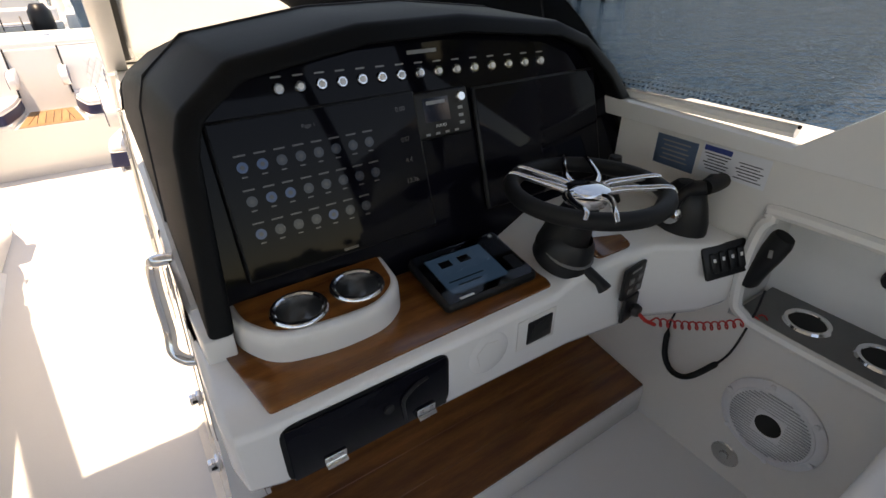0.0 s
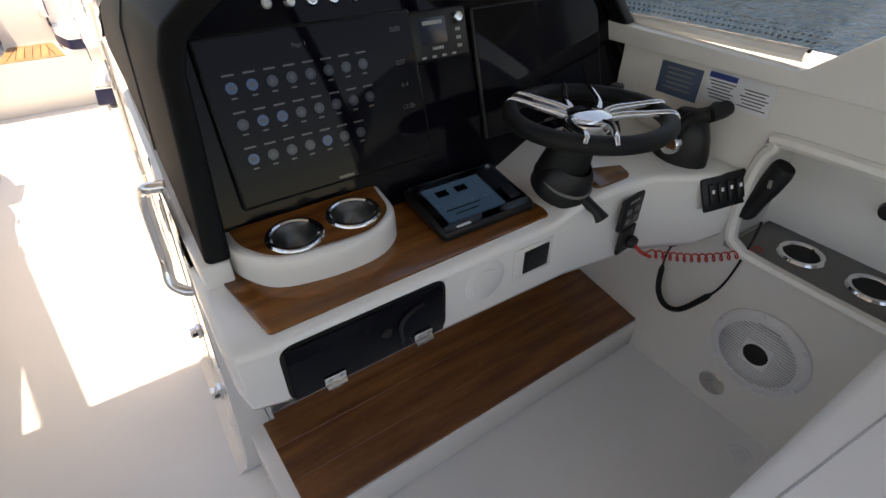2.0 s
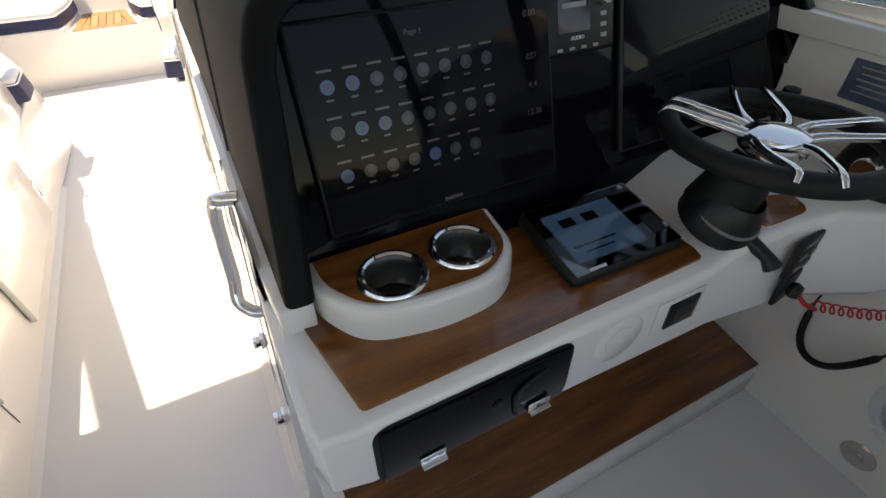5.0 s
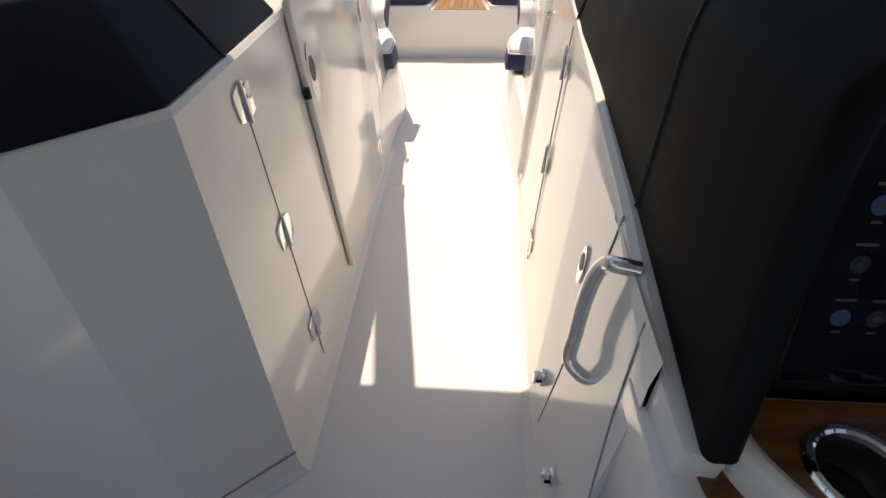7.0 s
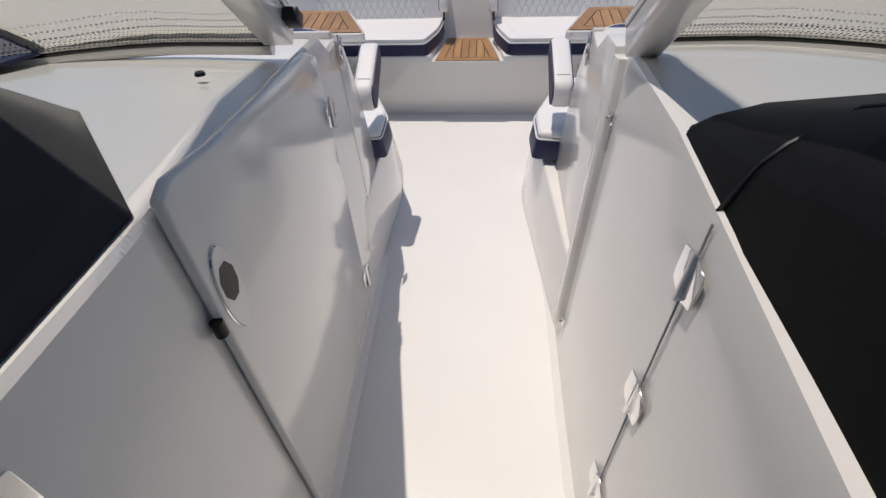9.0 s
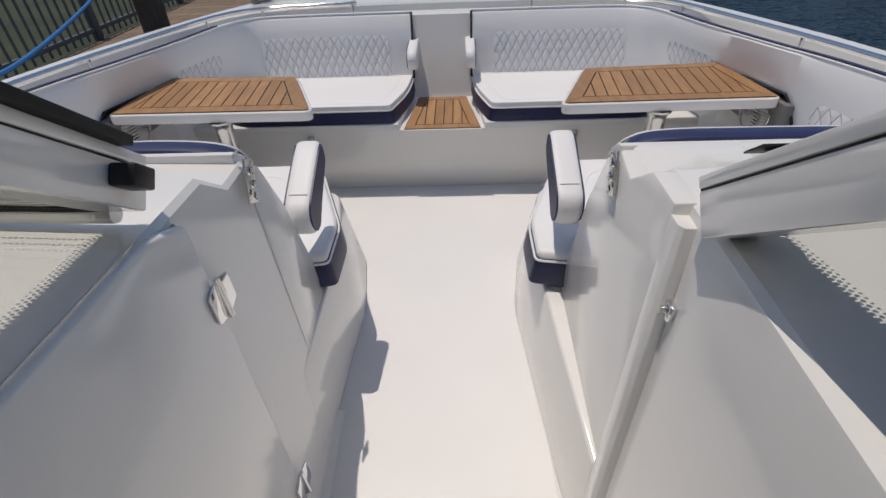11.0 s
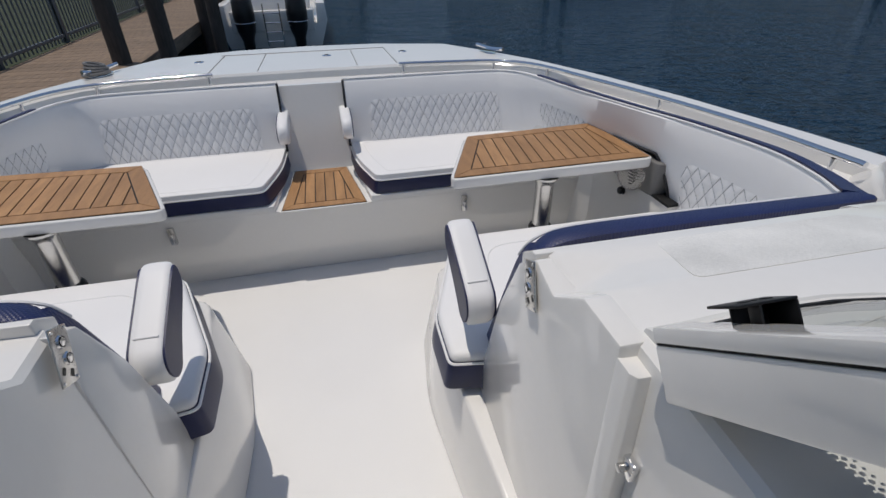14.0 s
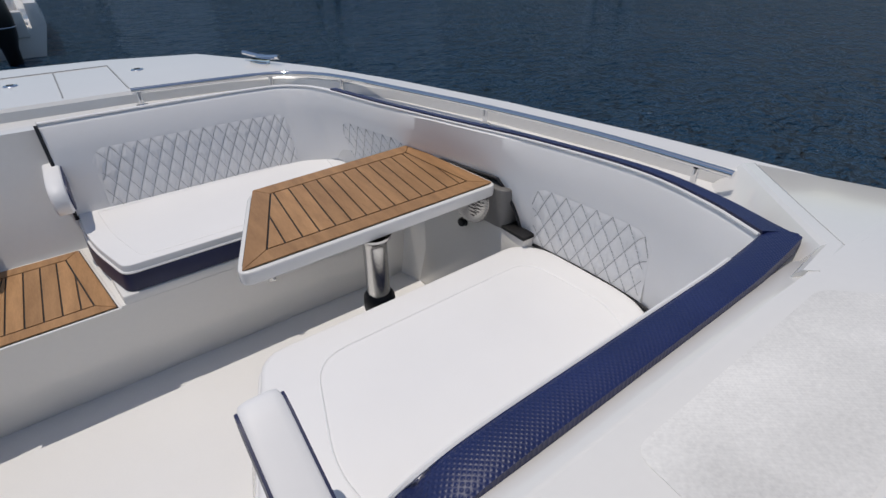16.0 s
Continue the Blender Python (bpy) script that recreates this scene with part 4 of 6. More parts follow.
def build_table(s):
    ob = thing("bow_table", (0.84, 1.9, 0.0), "white pedestal table with a teak planked top", "table", "bow lounge tables", "", s)
    plan = [(0.465, 1.862), (1.288, 1.872), (1.248, 2.325), (0.635, 2.292)]
    part("tabletop", prism(round_poly(plan, [0.05, 0.035, 0.02, 0.07], 5), 0.618, 0.657, 0.008, 3), GELCOAT, ob, "white moulded table top")
    part("caulking", prism(round_poly(inset(plan, 0.012), [0.03, 0.02, 0.01, 0.05], 4), 0.655, 0.6582, 0), CAULK, ob, "black seam bed")
    planked(ob, inset(plan, 0.014), 0.6584, 0.052, 0.0475, 0.0045, 0.0035, -0.1)
    part("leg", lathe([(0.035, 0.0), (0.035, 0.585), (0.038, 0.60), (0.05, 0.612), (0.05, 0.62)], (0.85, 1.90, 0.0), (0, 0, 1), 24), STEEL, ob, "brushed steel pedestal")
    part("leg_collar", lathe([(0.0355, 0.35), (0.047, 0.352), (0.049, 0.37), (0.047, 0.40), (0.041, 0.41), (0.0355, 0.412)], (0.85, 1.90, 0.0), (0, 0, 1), 28), BLACK, ob, "black collar on the pedestal")
    part("leg_foot", lathe([(0.0, 0.0005), (0.085, 0.0005), (0.085, 0.010), (0.055, 0.022), (0.045, 0.05), (0.045, 0.35), (0.036, 0.352)], (0.85, 1.90, 0.0), (0, 0, 1), 28), STEEL, ob, "steel lower stage of the pedestal")


def build_step():
    ob = thing("bow_step", (0, 2.6, 0.355), "teak planked step between the bow seats", "step")
    plan = [(-0.188, 2.368), (0.196, 2.368), (0.128, 2.812), (-0.138, 2.812)]
    part("step_bed", prism(inset(plan, -0.008), 0.352, 0.3585, 0.002, 2), GELCOAT, ob, "white moulded edge")
    part("caulking", prism(plan, 0.3575, 0.3595), CAULK, ob, "black seam bed")
    planked(ob, inset(plan, 0.003), 0.3597, 0.045, 0.047, 0.0045, 0.0035)


def build_rail(s):
    ob = thing("grab_rail", (1.1, 2.4, 0.75), "polished stainless steel grab rail on short posts", "rail", "gunwale grab rails", "", s)
    path = smooth_path([(0.478, 3.085, 0.797), (0.75, 3.055, 0.797), (0.99, 3.015, 0.797), (1.13, 2.92, 0.797), (1.225, 2.76, 0.797), (1.32, 2.48, 0.797), (1.43, 2.11, 0.80), (1.515, 1.70, 0.805), (1.545, 1.36, 0.81), (1.548, 1.31, 0.81)], 6)
    part("rail_tube", tube([p + Vector((0, 0, 0.014)) for p in path], 0.0105, 12), CHROME, ob)
    for x, y in ((0.50, 3.082), (0.995, 3.012), (1.215, 2.78), (1.43, 2.11), (1.543, 1.40)):
        p = part("post", lathe([(0.022, 0.0), (0.022, 0.004), (0.0085, 0.007), (0.0085, 0.060)], (x, y, 0.752), (0, 0, 1), 14), CHROME, ob)


def build_speaker_pod(s):
    ob = thing("lounge_speaker", (1.27, 1.95, 0.5), "grey moulded speaker pod under the side backrest", "speaker", "lounge speakers", "", s)
    part("housing", prism(round_poly([(1.262, 2.18), (1.285, 1.84), (1.40, 1.84), (1.36, 2.18)], 0.03, 3), 0.502, 0.64, 0.025, 3), GREYPLASTIC, ob, "grey moulded housing")
    ax = Vector((-1, -0.15, 0.1)).normalized()
    part("grille", lathe([(0.0, 0.012), (0.055, 0.010), (0.072, 0.004), (0.085, 0.006), (0.088, 0.0)], (1.272, 1.985, 0.565), ax, 28), STEEL, ob, "silver speaker grille")
    for k in range(-4, 5):
        w = math.sqrt(max(0.0, 0.062 ** 2 - (k * 0.013) ** 2))
        part("grille_slot", moved(box(-0.001, 0.001, -w, w, -0.0012, 0.0012), Matrix.Translation((1.26, 1.985, 0.565 + k * 0.013))), BLACK, ob)
    t = thing("cup_tray", (1.36, 1.86, 0.5), "black moulded cup tray beside the seat", "cup holder", "lounge cup trays", "", s)
    part("tray", prism([(1.290, 2.02), (1.294, 1.745), (1.45, 1.745), (1.42, 2.02)], 0.5005, 0.514, 0.004, 2), BLACK, t)
    part("cup_well", lathe([(0.034, 0.002), (0.040, 0.004), (0.042, 0.0), (0.04, -0.001)], (1.36, 1.88, 0.512), (0, 0, 1), 20), RUBBER, t, "rubber rim")
    k = thing("drain_knob", (1.262, 2.035, 0.44), "small black plastic knob on the side wall", "knob", "lounge knobs", "", s)
    part("knob", lathe([(0.0, 0.022), (0.014, 0.02), (0.017, 0.012), (0.012, 0.004), (0.02, 0.0)], (1.287, 2.035, 0.445), (-1, 0, 0), 14), BLACK, k)


def build_seat_latch(s):
    ob = thing("locker_latch", (0.66, 2.37, 0.26), "small stainless steel locker latch on the seat front", "latch", "locker latches", "", s)
    part("latch_plate", box(0.648, 0.674, 2.362, 2.382, 0.255, 0.335, 0.002), STEEL, ob)
    part("latch_lever", box(0.654, 0.668, 2.350, 2.364, 0.262, 0.31, 0.003), CHROME, ob)


def build_foredeck():
    seam_lines = [((-0.52, 3.18), (-0.50, 3.66)), ((-0.27, 3.18), (-0.26, 3.66)), ((0.26, 3.18), (0.25, 3.66)), ((0.48, 3.18), (0.46, 3.66)), ((-0.52, 3.66), (0.46, 3.66))]
    for a, b in seam_lines:
        setting("trim_hatch_seam", tube([(*a, CAP + 0.0005), (*b, CAP + 0.0005)], 0.003, 5), GREY, "dark seam of a foredeck hatch", "seam")
    for x in (-0.62, 0.1, 0.56):
        ob = thing("deck_latch", (x, 3.5, CAP), "round stainless steel latch in the foredeck", "latch", "foredeck latches")
        part("latch_body", lathe([(0.0, 0.004), (0.018, 0.004), (0.024, 0.003), (0.027, 0.0)], (x, 3.5, CAP), (0, 0, 1), 18), CHROME, ob)
        part("latch_slot", box(x - 0.012, x + 0.012, 3.497, 3.503, CAP + 0.003, CAP + 0.006), BLACK, ob)
    for s in (1, -1):
        ob = thing("cleat", (1.07, 3.30, CAP), "stainless steel mooring cleat on the foredeck", "cleat", "mooring cleats", "", s)
        part("cleat_base", prism(round_poly([(1.03, 3.25), (1.07, 3.22), (1.10, 3.30), (1.05, 3.38), (1.01, 3.34)], 0.02, 3), CAP, CAP + 0.008, 0.003), CHROME, ob)
        part("cleat_horn", tube(smooth_path([(1.11, 3.20, CAP + 0.035), (1.08, 3.26, CAP + 0.028), (1.05, 3.32, CAP + 0.028), (1.01, 3.40, CAP + 0.035)], 3), 0.010, 8), CHROME, ob)


for side in (1, -1):
    build_bow_seat(side)
    build_aft_seat(side)
    build_backrest(side)
    build_aft_backrest(side)
    build_armrest(side)
    build_bow_armrest(side)
    build_table(side)
    build_rail(side)
    build_speaker_pod(side)
    build_seat_latch(side)
build_step()
build_foredeck()

# ---------- helm ----------
FACE_UP = Vector((0, 0.29, 0.957)).normalized()
FACE_OUT = Vector((1, 0, 0)).cross(FACE_UP)


def on_face(x, z, off=0.0):
    """A point of the slanted instrument face at height z."""
    return Vector((x, -1.032 + (z - 0.72) * 0.303, z)) + FACE_OUT * off


HOOD = [
    [(0.422, -1.110, 0.772), (0.462, -0.985, 1.075), (0.485, -0.95, 1.125), (0.585, -0.92, 1.195), (0.85, -0.905, 1.235), (1.10, -0.905, 1.238), (1.40, -0.91, 1.205), (1.50, -0.925, 1.165), (1.585, -0.955, 1.09), (1.70, -1.03, 0.895)],
    [(0.424, -0.72, 0.838), (0.447, -0.67, 1.08), (0.47, -0.64, 1.135), (0.565, -0.61, 1.205), (0.85, -0.60, 1.243), (1.10, -0.60, 1.245), (1.40, -0.60, 1.215), (1.50, -0.62, 1.17), (1.60, -0.65, 1.09), (1.72, -0.72, 0.92)],
    [(0.420, -0.06, 0.914), (0.437, -0.08, 1.02), (0.46, -0.08, 1.055), (0.54, -0.06, 1.105), (0.85, -0.04, 1.125), (1.10, -0.04, 1.125), (1.40, -0.05, 1.11), (1.48, -0.07, 1.07), (1.55, -0.08, 1.02), (1.64, -0.08, 0.95)],
    [(0.420, 0.235, 0.934), (0.445, 0.225, 0.965), (0.47, 0.23, 0.975), (0.56, 0.27, 0.978), (0.85, 0.32, 0.98), (1.10, 0.33, 0.98), (1.38, 0.28, 0.98), (1.45, 0.24, 0.975), (1.52, 0.19, 0.965), (1.60, 0.16, 0.94)],
    [(0.424, 0.262, 0.936), (0.45, 0.265, 0.936), (0.475, 0.272, 0.936), (0.56, 0.30, 0.936), (0.85, 0.345, 0.936), (1.10, 0.355, 0.936), (1.38, 0.31, 0.936), (1.45, 0.27, 0.936), (1.52, 0.22, 0.936), (1.60, 0.18, 0.936)],
]
RIM = [(0.466, -1.108, 0.768), (0.500, -1.0, 1.06), (0.52, -0.972, 1.105), (0.605, -0.948, 1.160), (0.86, -0.935, 1.197), (1.10, -0.935, 1.200), (1.39, -0.94, 1.170), (1.48, -0.952, 1.135), (1.545, -0.985, 1.06), (1.64, -1.045, 0.895)]


def build_hood():
    ob = thing("dash_hood", (1.0, -0.4, 0.93), "black leather instrument hood with sewn seams over the helm console", "dash hood")
    deep = [tuple(on_face(x, z, 0.006)) for x, y, z in RIM]
    bm = loft([deep, RIM] + HOOD, False, False)
    bm = soften(bm, 0.012, 3, 24)
    part("hood_shell", bm, LEATHER, ob, "black leather covering", 45)
    for k, t in ((1, 0.0), (2, 0.5)):
        a, b = HOOD[k], HOOD[k + 1] if k < 4 else HOOD[k]
        pts = [Vector(p).lerp(Vector(q), t * 0.6) for p, q in zip(a, b)]
        c = Vector((1.0, pts[0].y, 0.9))
        part("seam", tube([p + (p - c).normalized() * 0.001 for p in pts], 0.0035, 6), PIPING, ob, "black sewn seam")


def build_instruments():
    ob = thing("instrument_panel", (1.0, -0.98, 0.72), "black instrument panel with two displays, switches and an audio unit", "instrument panel")
    top = [(0.495, 1.055), (0.52, 1.11), (0.605, 1.165), (0.86, 1.205), (1.10, 1.205), (1.39, 1.175), (1.485, 1.14), (1.555, 1.06), (1.66, 0.89)]
    ring = [on_face(0.46, 0.69), *[on_face(x, z) for x, z in top], on_face(1.67, 0.69)]
    part("panel", loft([ring, [p - FACE_OUT * 0.02 for p in ring]], True, True), SCREEN, ob, "glossy black panel")
    R = (1, 0, 0)
    for cx, w, z0, z1, left in ((0.738, 0.436, 0.797, 1.094, True), (1.318, 0.415, 0.795, 1.080, False)):
        c = on_face(cx, (z0 + z1) / 2, 0.0)
        h = (z1 - z0) / 0.957
        d = part("display", plate(c, R, FACE_UP, w, h, 0.014, 0.006, 3), BLACK, ob, "large black multifunction display")
        part("display_glass", plate(c + FACE_OUT * 0.0135, R, FACE_UP, w - 0.012, h - 0.012, 0.0015, 0.0006, 1), SCREEN, d, "dark reflective display glass")
        if left:
            for r in range(3):
                for k in range(8 if r != 2 else 7):
                    p = c + FACE_OUT * 0.0152 + Vector((-0.171 + k * 0.0372, 0, 0)) + FACE_UP * (0.066 - r * 0.0645)
                    lit = (r, k) in ((0, 0), (0, 1), (1, 1), (1, 2), (2, 0), (2, 4))
                    part("screen_icon", lathe([(0.0, 0.0006), (0.0105, 0.0006), (0.0105, 0.0)], p, FACE_OUT, 16), ICON if lit else LIT, d, "round touch button")
                    part("icon_centre", lathe([(0.0, 0.0011), (0.0045, 0.0011), (0.0045, 0.0005)], p, FACE_OUT, 10), PALE, d)
                    part("icon_caption", plate(p + FACE_UP * 0.022, R, FACE_UP, 0.022, 0.0035, 0.0004), PALE, d)
                    part("icon_state", plate(p - FACE_UP * 0.018, R, FACE_UP, 0.011, 0.003, 0.0004), PALE, d)
            q = c + FACE_OUT * 0.0153
            words("screen_title", "Page 1", q + FACE_UP * 0.12 + Vector((-0.03, 0, 0)), R, FACE_UP, 0.011, PALE, d)
            for i, t in enumerate(("0.00", "037", "4.4", "12:36")):
                words("screen_reading", t, q + Vector((0.175, 0, 0)) + FACE_UP * (0.12 - 0.045 * i - (0.02 if i else 0)), R, FACE_UP, 0.014, PALE, d)
            part("maker_mark", plate(c + FACE_OUT * 0.0152 + FACE_UP * -0.143, R, FACE_UP, 0.034, 0.006, 0.0005), PALE, d, "pale maker's mark")
        else:
            part("maker_mark", plate(c + FACE_OUT * 0.0152 + FACE_UP * -0.143, R, FACE_UP, 0.034, 0.006, 0.0005), PALE, d, "pale maker's mark")
    # row of push buttons
    for i in range(15):
        u = i / 14
        x = 0.672 + u * 0.672 - 0.022 * math.sin(u * math.pi)
        z = 1.132 + 0.002 * math.sin(u * math.pi) - 0.017 * u
        p = on_face(x, z, 0.0)
        b = part("push_button", lathe([(0.0, 0.008), (0.0055, 0.008), (0.0065, 0.006), (0.0095, 0.006), (0.0115, 0.004), (0.0125, 0.0)], p, FACE_OUT, 18), CHROME, ob, "chrome ring push button")
        part("button_cap", lathe([(0.0, 0.0095), (0.006, 0.009), (0.0063, 0.006)], p, FACE_OUT, 14), WHITE_PLASTIC, b, "white lit cap")
        part("button_legend", plate(p + FACE_UP * 0.022, R, FACE_UP, 0.02, 0.003, 0.0006), GREY, ob, "small printed legend")
    part("builder_mark", plate(on_face(1.0, 1.168, 0.0), R, FACE_UP, 0.075, 0.008, 0.0006), GREY, ob, "grey builder's mark")
    # audio unit
    c = on_face(1.022, 1.037, 0.0)
    a = part("audio_unit", plate(c, R, FACE_UP, 0.146, 0.105, 0.016, 0.008, 3), BLACK, ob, "black audio control unit")
    part("audio_screen", plate(c + FACE_OUT * 0.0155 + Vector((-0.018, 0, 0)) + FACE_UP * 0.01, R, FACE_UP, 0.068, 0.052, 0.001), LIT, a, "small blue audio display")
    part("audio_bar", plate(c + FACE_OUT * 0.0165 + Vector((-0.018, 0, 0)) + FACE_UP * 0.026, R, FACE_UP, 0.05, 0.008, 0.0006), GREY, a)
    part("audio_knob", lathe([(0.0, 0.014), (0.009, 0.014), (0.0115, 0.011), (0.0125, 0.0)], c + FACE_OUT * 0.015 + Vector((0.046, 0, 0)) + FACE_UP * 0.03, FACE_OUT, 18), CHROME, a, "chrome volume knob")
    for k in range(3):
        part("audio_key", plate(c + FACE_OUT * 0.0155 + Vector((0.046, 0, 0)) + FACE_UP * (0.006 - 0.017 * k), R, FACE_UP, 0.013, 0.007, 0.001), GREY, a)
    for k in range(4):
        part("audio_key", plate(c + FACE_OUT * 0.0155 + Vector((-0.05 + 0.026 * k, 0, 0)) + FACE_UP * -0.042, R, FACE_UP, 0.011, 0.005, 0.001), GREY, a)
    words("audio_mark", "AUDIO", c + FACE_OUT * 0.0166 + Vector((-0.012, 0, 0)) + FACE_UP * -0.026, R, FACE_UP, 0.009, WHITE_PLASTIC, a)


def build_counter():
    ob = thing("helm_counter", (1.0, -1.15, 0.5), "white moulded helm counter with a varnished teak top", "counter")
    rings = []
    for x, yf, zt, zb in ((0.392, -1.245, 0.70, 0.585), (0.405, -1.285, 0.707, 0.558), (0.46, -1.292, 0.708, 0.548), (1.10, -1.292, 0.708, 0.522), (1.16, -1.292, 0.73, 0.52), (1.27, -1.30, 0.742, 0.512), (1.40, -1.318, 0.745, 0.515), (1.53, -1.40, 0.745, 0.53), (1.595, -1.43, 0.745, 0.55)):
        rings.append([(x, yf + 0.012, zb), (x, yf, zb + 0.02), (x, yf, zt - 0.016), (x, yf + 0.008, zt - 0.004), (x, yf + 0.022, zt), (x, -0.95, zt + (0.03 if x > 1.2 else 0.0)), (x, -0.95, 0.36), (x, -1.08, 0.40)])
    part("counter_body", loft(rings, True, True, 0.004, 2), GELCOAT, ob, "white gelcoat body", 32)
    part("corner_block", prism([(0.402, -0.985), (0.410, -1.092), (0.462, -1.098), (0.47, -0.985)], 0.69, [0.776, 0.758, 0.758, 0.776], 0.006, 2), GELCOAT, ob, "white corner under the hood")
    # teak top in two levels
    plan = [(0.443, -1.02), (0.437, -1.085), (0.468, -1.268), (1.105, -1.262), (1.215, -0.955), (0.80, -0.955)]
    part("teak_top", prism(round_poly(plan, [0.01, 0.02, 0.008, 0.008, 0.01, 0.01], 3), 0.7065, 0.7125, 0.002, 2), GLOSS_TEAK, ob, "varnished teak veneer top")
    part("teak_inset", prism(round_poly([(1.225, -1.28), (1.345, -1.285), (1.42, -1.10), (1.30, -1.10)], 0.02, 3), [0.744] * 16, [0.749] * 16, 0.0015, 2), GLOSS_TEAK, ob, "small varnished teak inset")
    tray = round_poly([(0.470, -1.02), (0.472, -1.085), (0.517, -1.165), (0.627, -1.188), (0.727, -1.184), (0.790, -1.132), (0.803, -1.02)], [0.005, 0.05, 0.09, 0.1, 0.09, 0.09, 0.01], 5)
    wells = ((0.583, -1.112), (0.708, -1.102))
    lo = shrink_plan(tray, -0.006)
    mid = shrink_plan(tray, -0.003)
    rings = [[(x, y, 0.708) for x, y in lo], [(x, y, 0.745) for x, y in shrink_plan(tray, -0.005)], [(x, y, 0.764) for x, y in mid], [(x, y, 0.770) for x, y in shrink_plan(tray, 0.002)], [(x, y, 0.772) for x, y in shrink_plan(tray, 0.01)]]
    plinth = part("cup_plinth", join(loft(rings, True, False), holed(shrink_plan(tray, 0.01), wells, 0.045, 0.772)), GELCOAT, ob, "white raised cup holder plinth", 60)
    part("plinth_teak", holed(shrink_plan(tray, 0.013), wells, 0.045, 0.7752), GLOSS_TEAK, plinth, "varnished teak plinth top")
    for x, y in wells:
        w = part("cup_holder", lathe([(0.0425, -0.004), (0.0435, 0.003), (0.047, 0.006), (0.053, 0.0055), (0.056, 0.002), (0.0565, 0.0)], (x, y, 0.7752), (0, 0, 1), 40), CHROME, ob, "stainless cup holder ring")
        part("cup_wall", lathe([(0.0435, 0.002), (0.042, -0.02), (0.040, -0.055), (0.036, -0.060), (0.0, -0.060)], (x, y, 0.7752), (0, 0, 1), 36), STEEL, w, "steel cup well")
        part("cup_mat", lathe([(0.0, -0.055), (0.034, -0.055), (0.036, -0.059)], (x, y, 0.7752), (0, 0, 1), 30), RUBBER, w, "black rubber mat")


def holed(plan, holes, r, z):
    """A flat sheet with round holes."""
    bm = bmesh.new()
    loops = [plan] + [[(x + r * math.cos(math.tau * k / 36), y + r * math.sin(math.tau * k / 36)) for k in range(36)] for x, y in holes]
    es = []
    for lp in loops:
        vs = [bm.verts.new((x, y, z)) for x, y in lp]
        es += [bm.edges.new((vs[i], vs[(i + 1) % len(vs)])) for i in range(len(vs))]
    bmesh.ops.triangle_fill(bm, use_beauty=True, use_dissolve=False, edges=es, normal=(0, 0, 1))
    inside = [f for f in bm.faces if any((f.calc_center_median().xy - Vector(h)).length < r * 0.98 for h in holes)]
    bmesh.ops.delete(bm, geom=inside, context="FACES_ONLY")
    for f in bm.faces:
        if f.normal.z < 0:
            f.normal_flip()
    return bm


def shrink_plan(plan, d):
    c = Vector((sum(p[0] for p in plan) / len(plan), sum(p[1] for p in plan) / len(plan)))
    return [tuple(Vector(p) + (c - Vector(p)).normalized() * d) for p in plan]


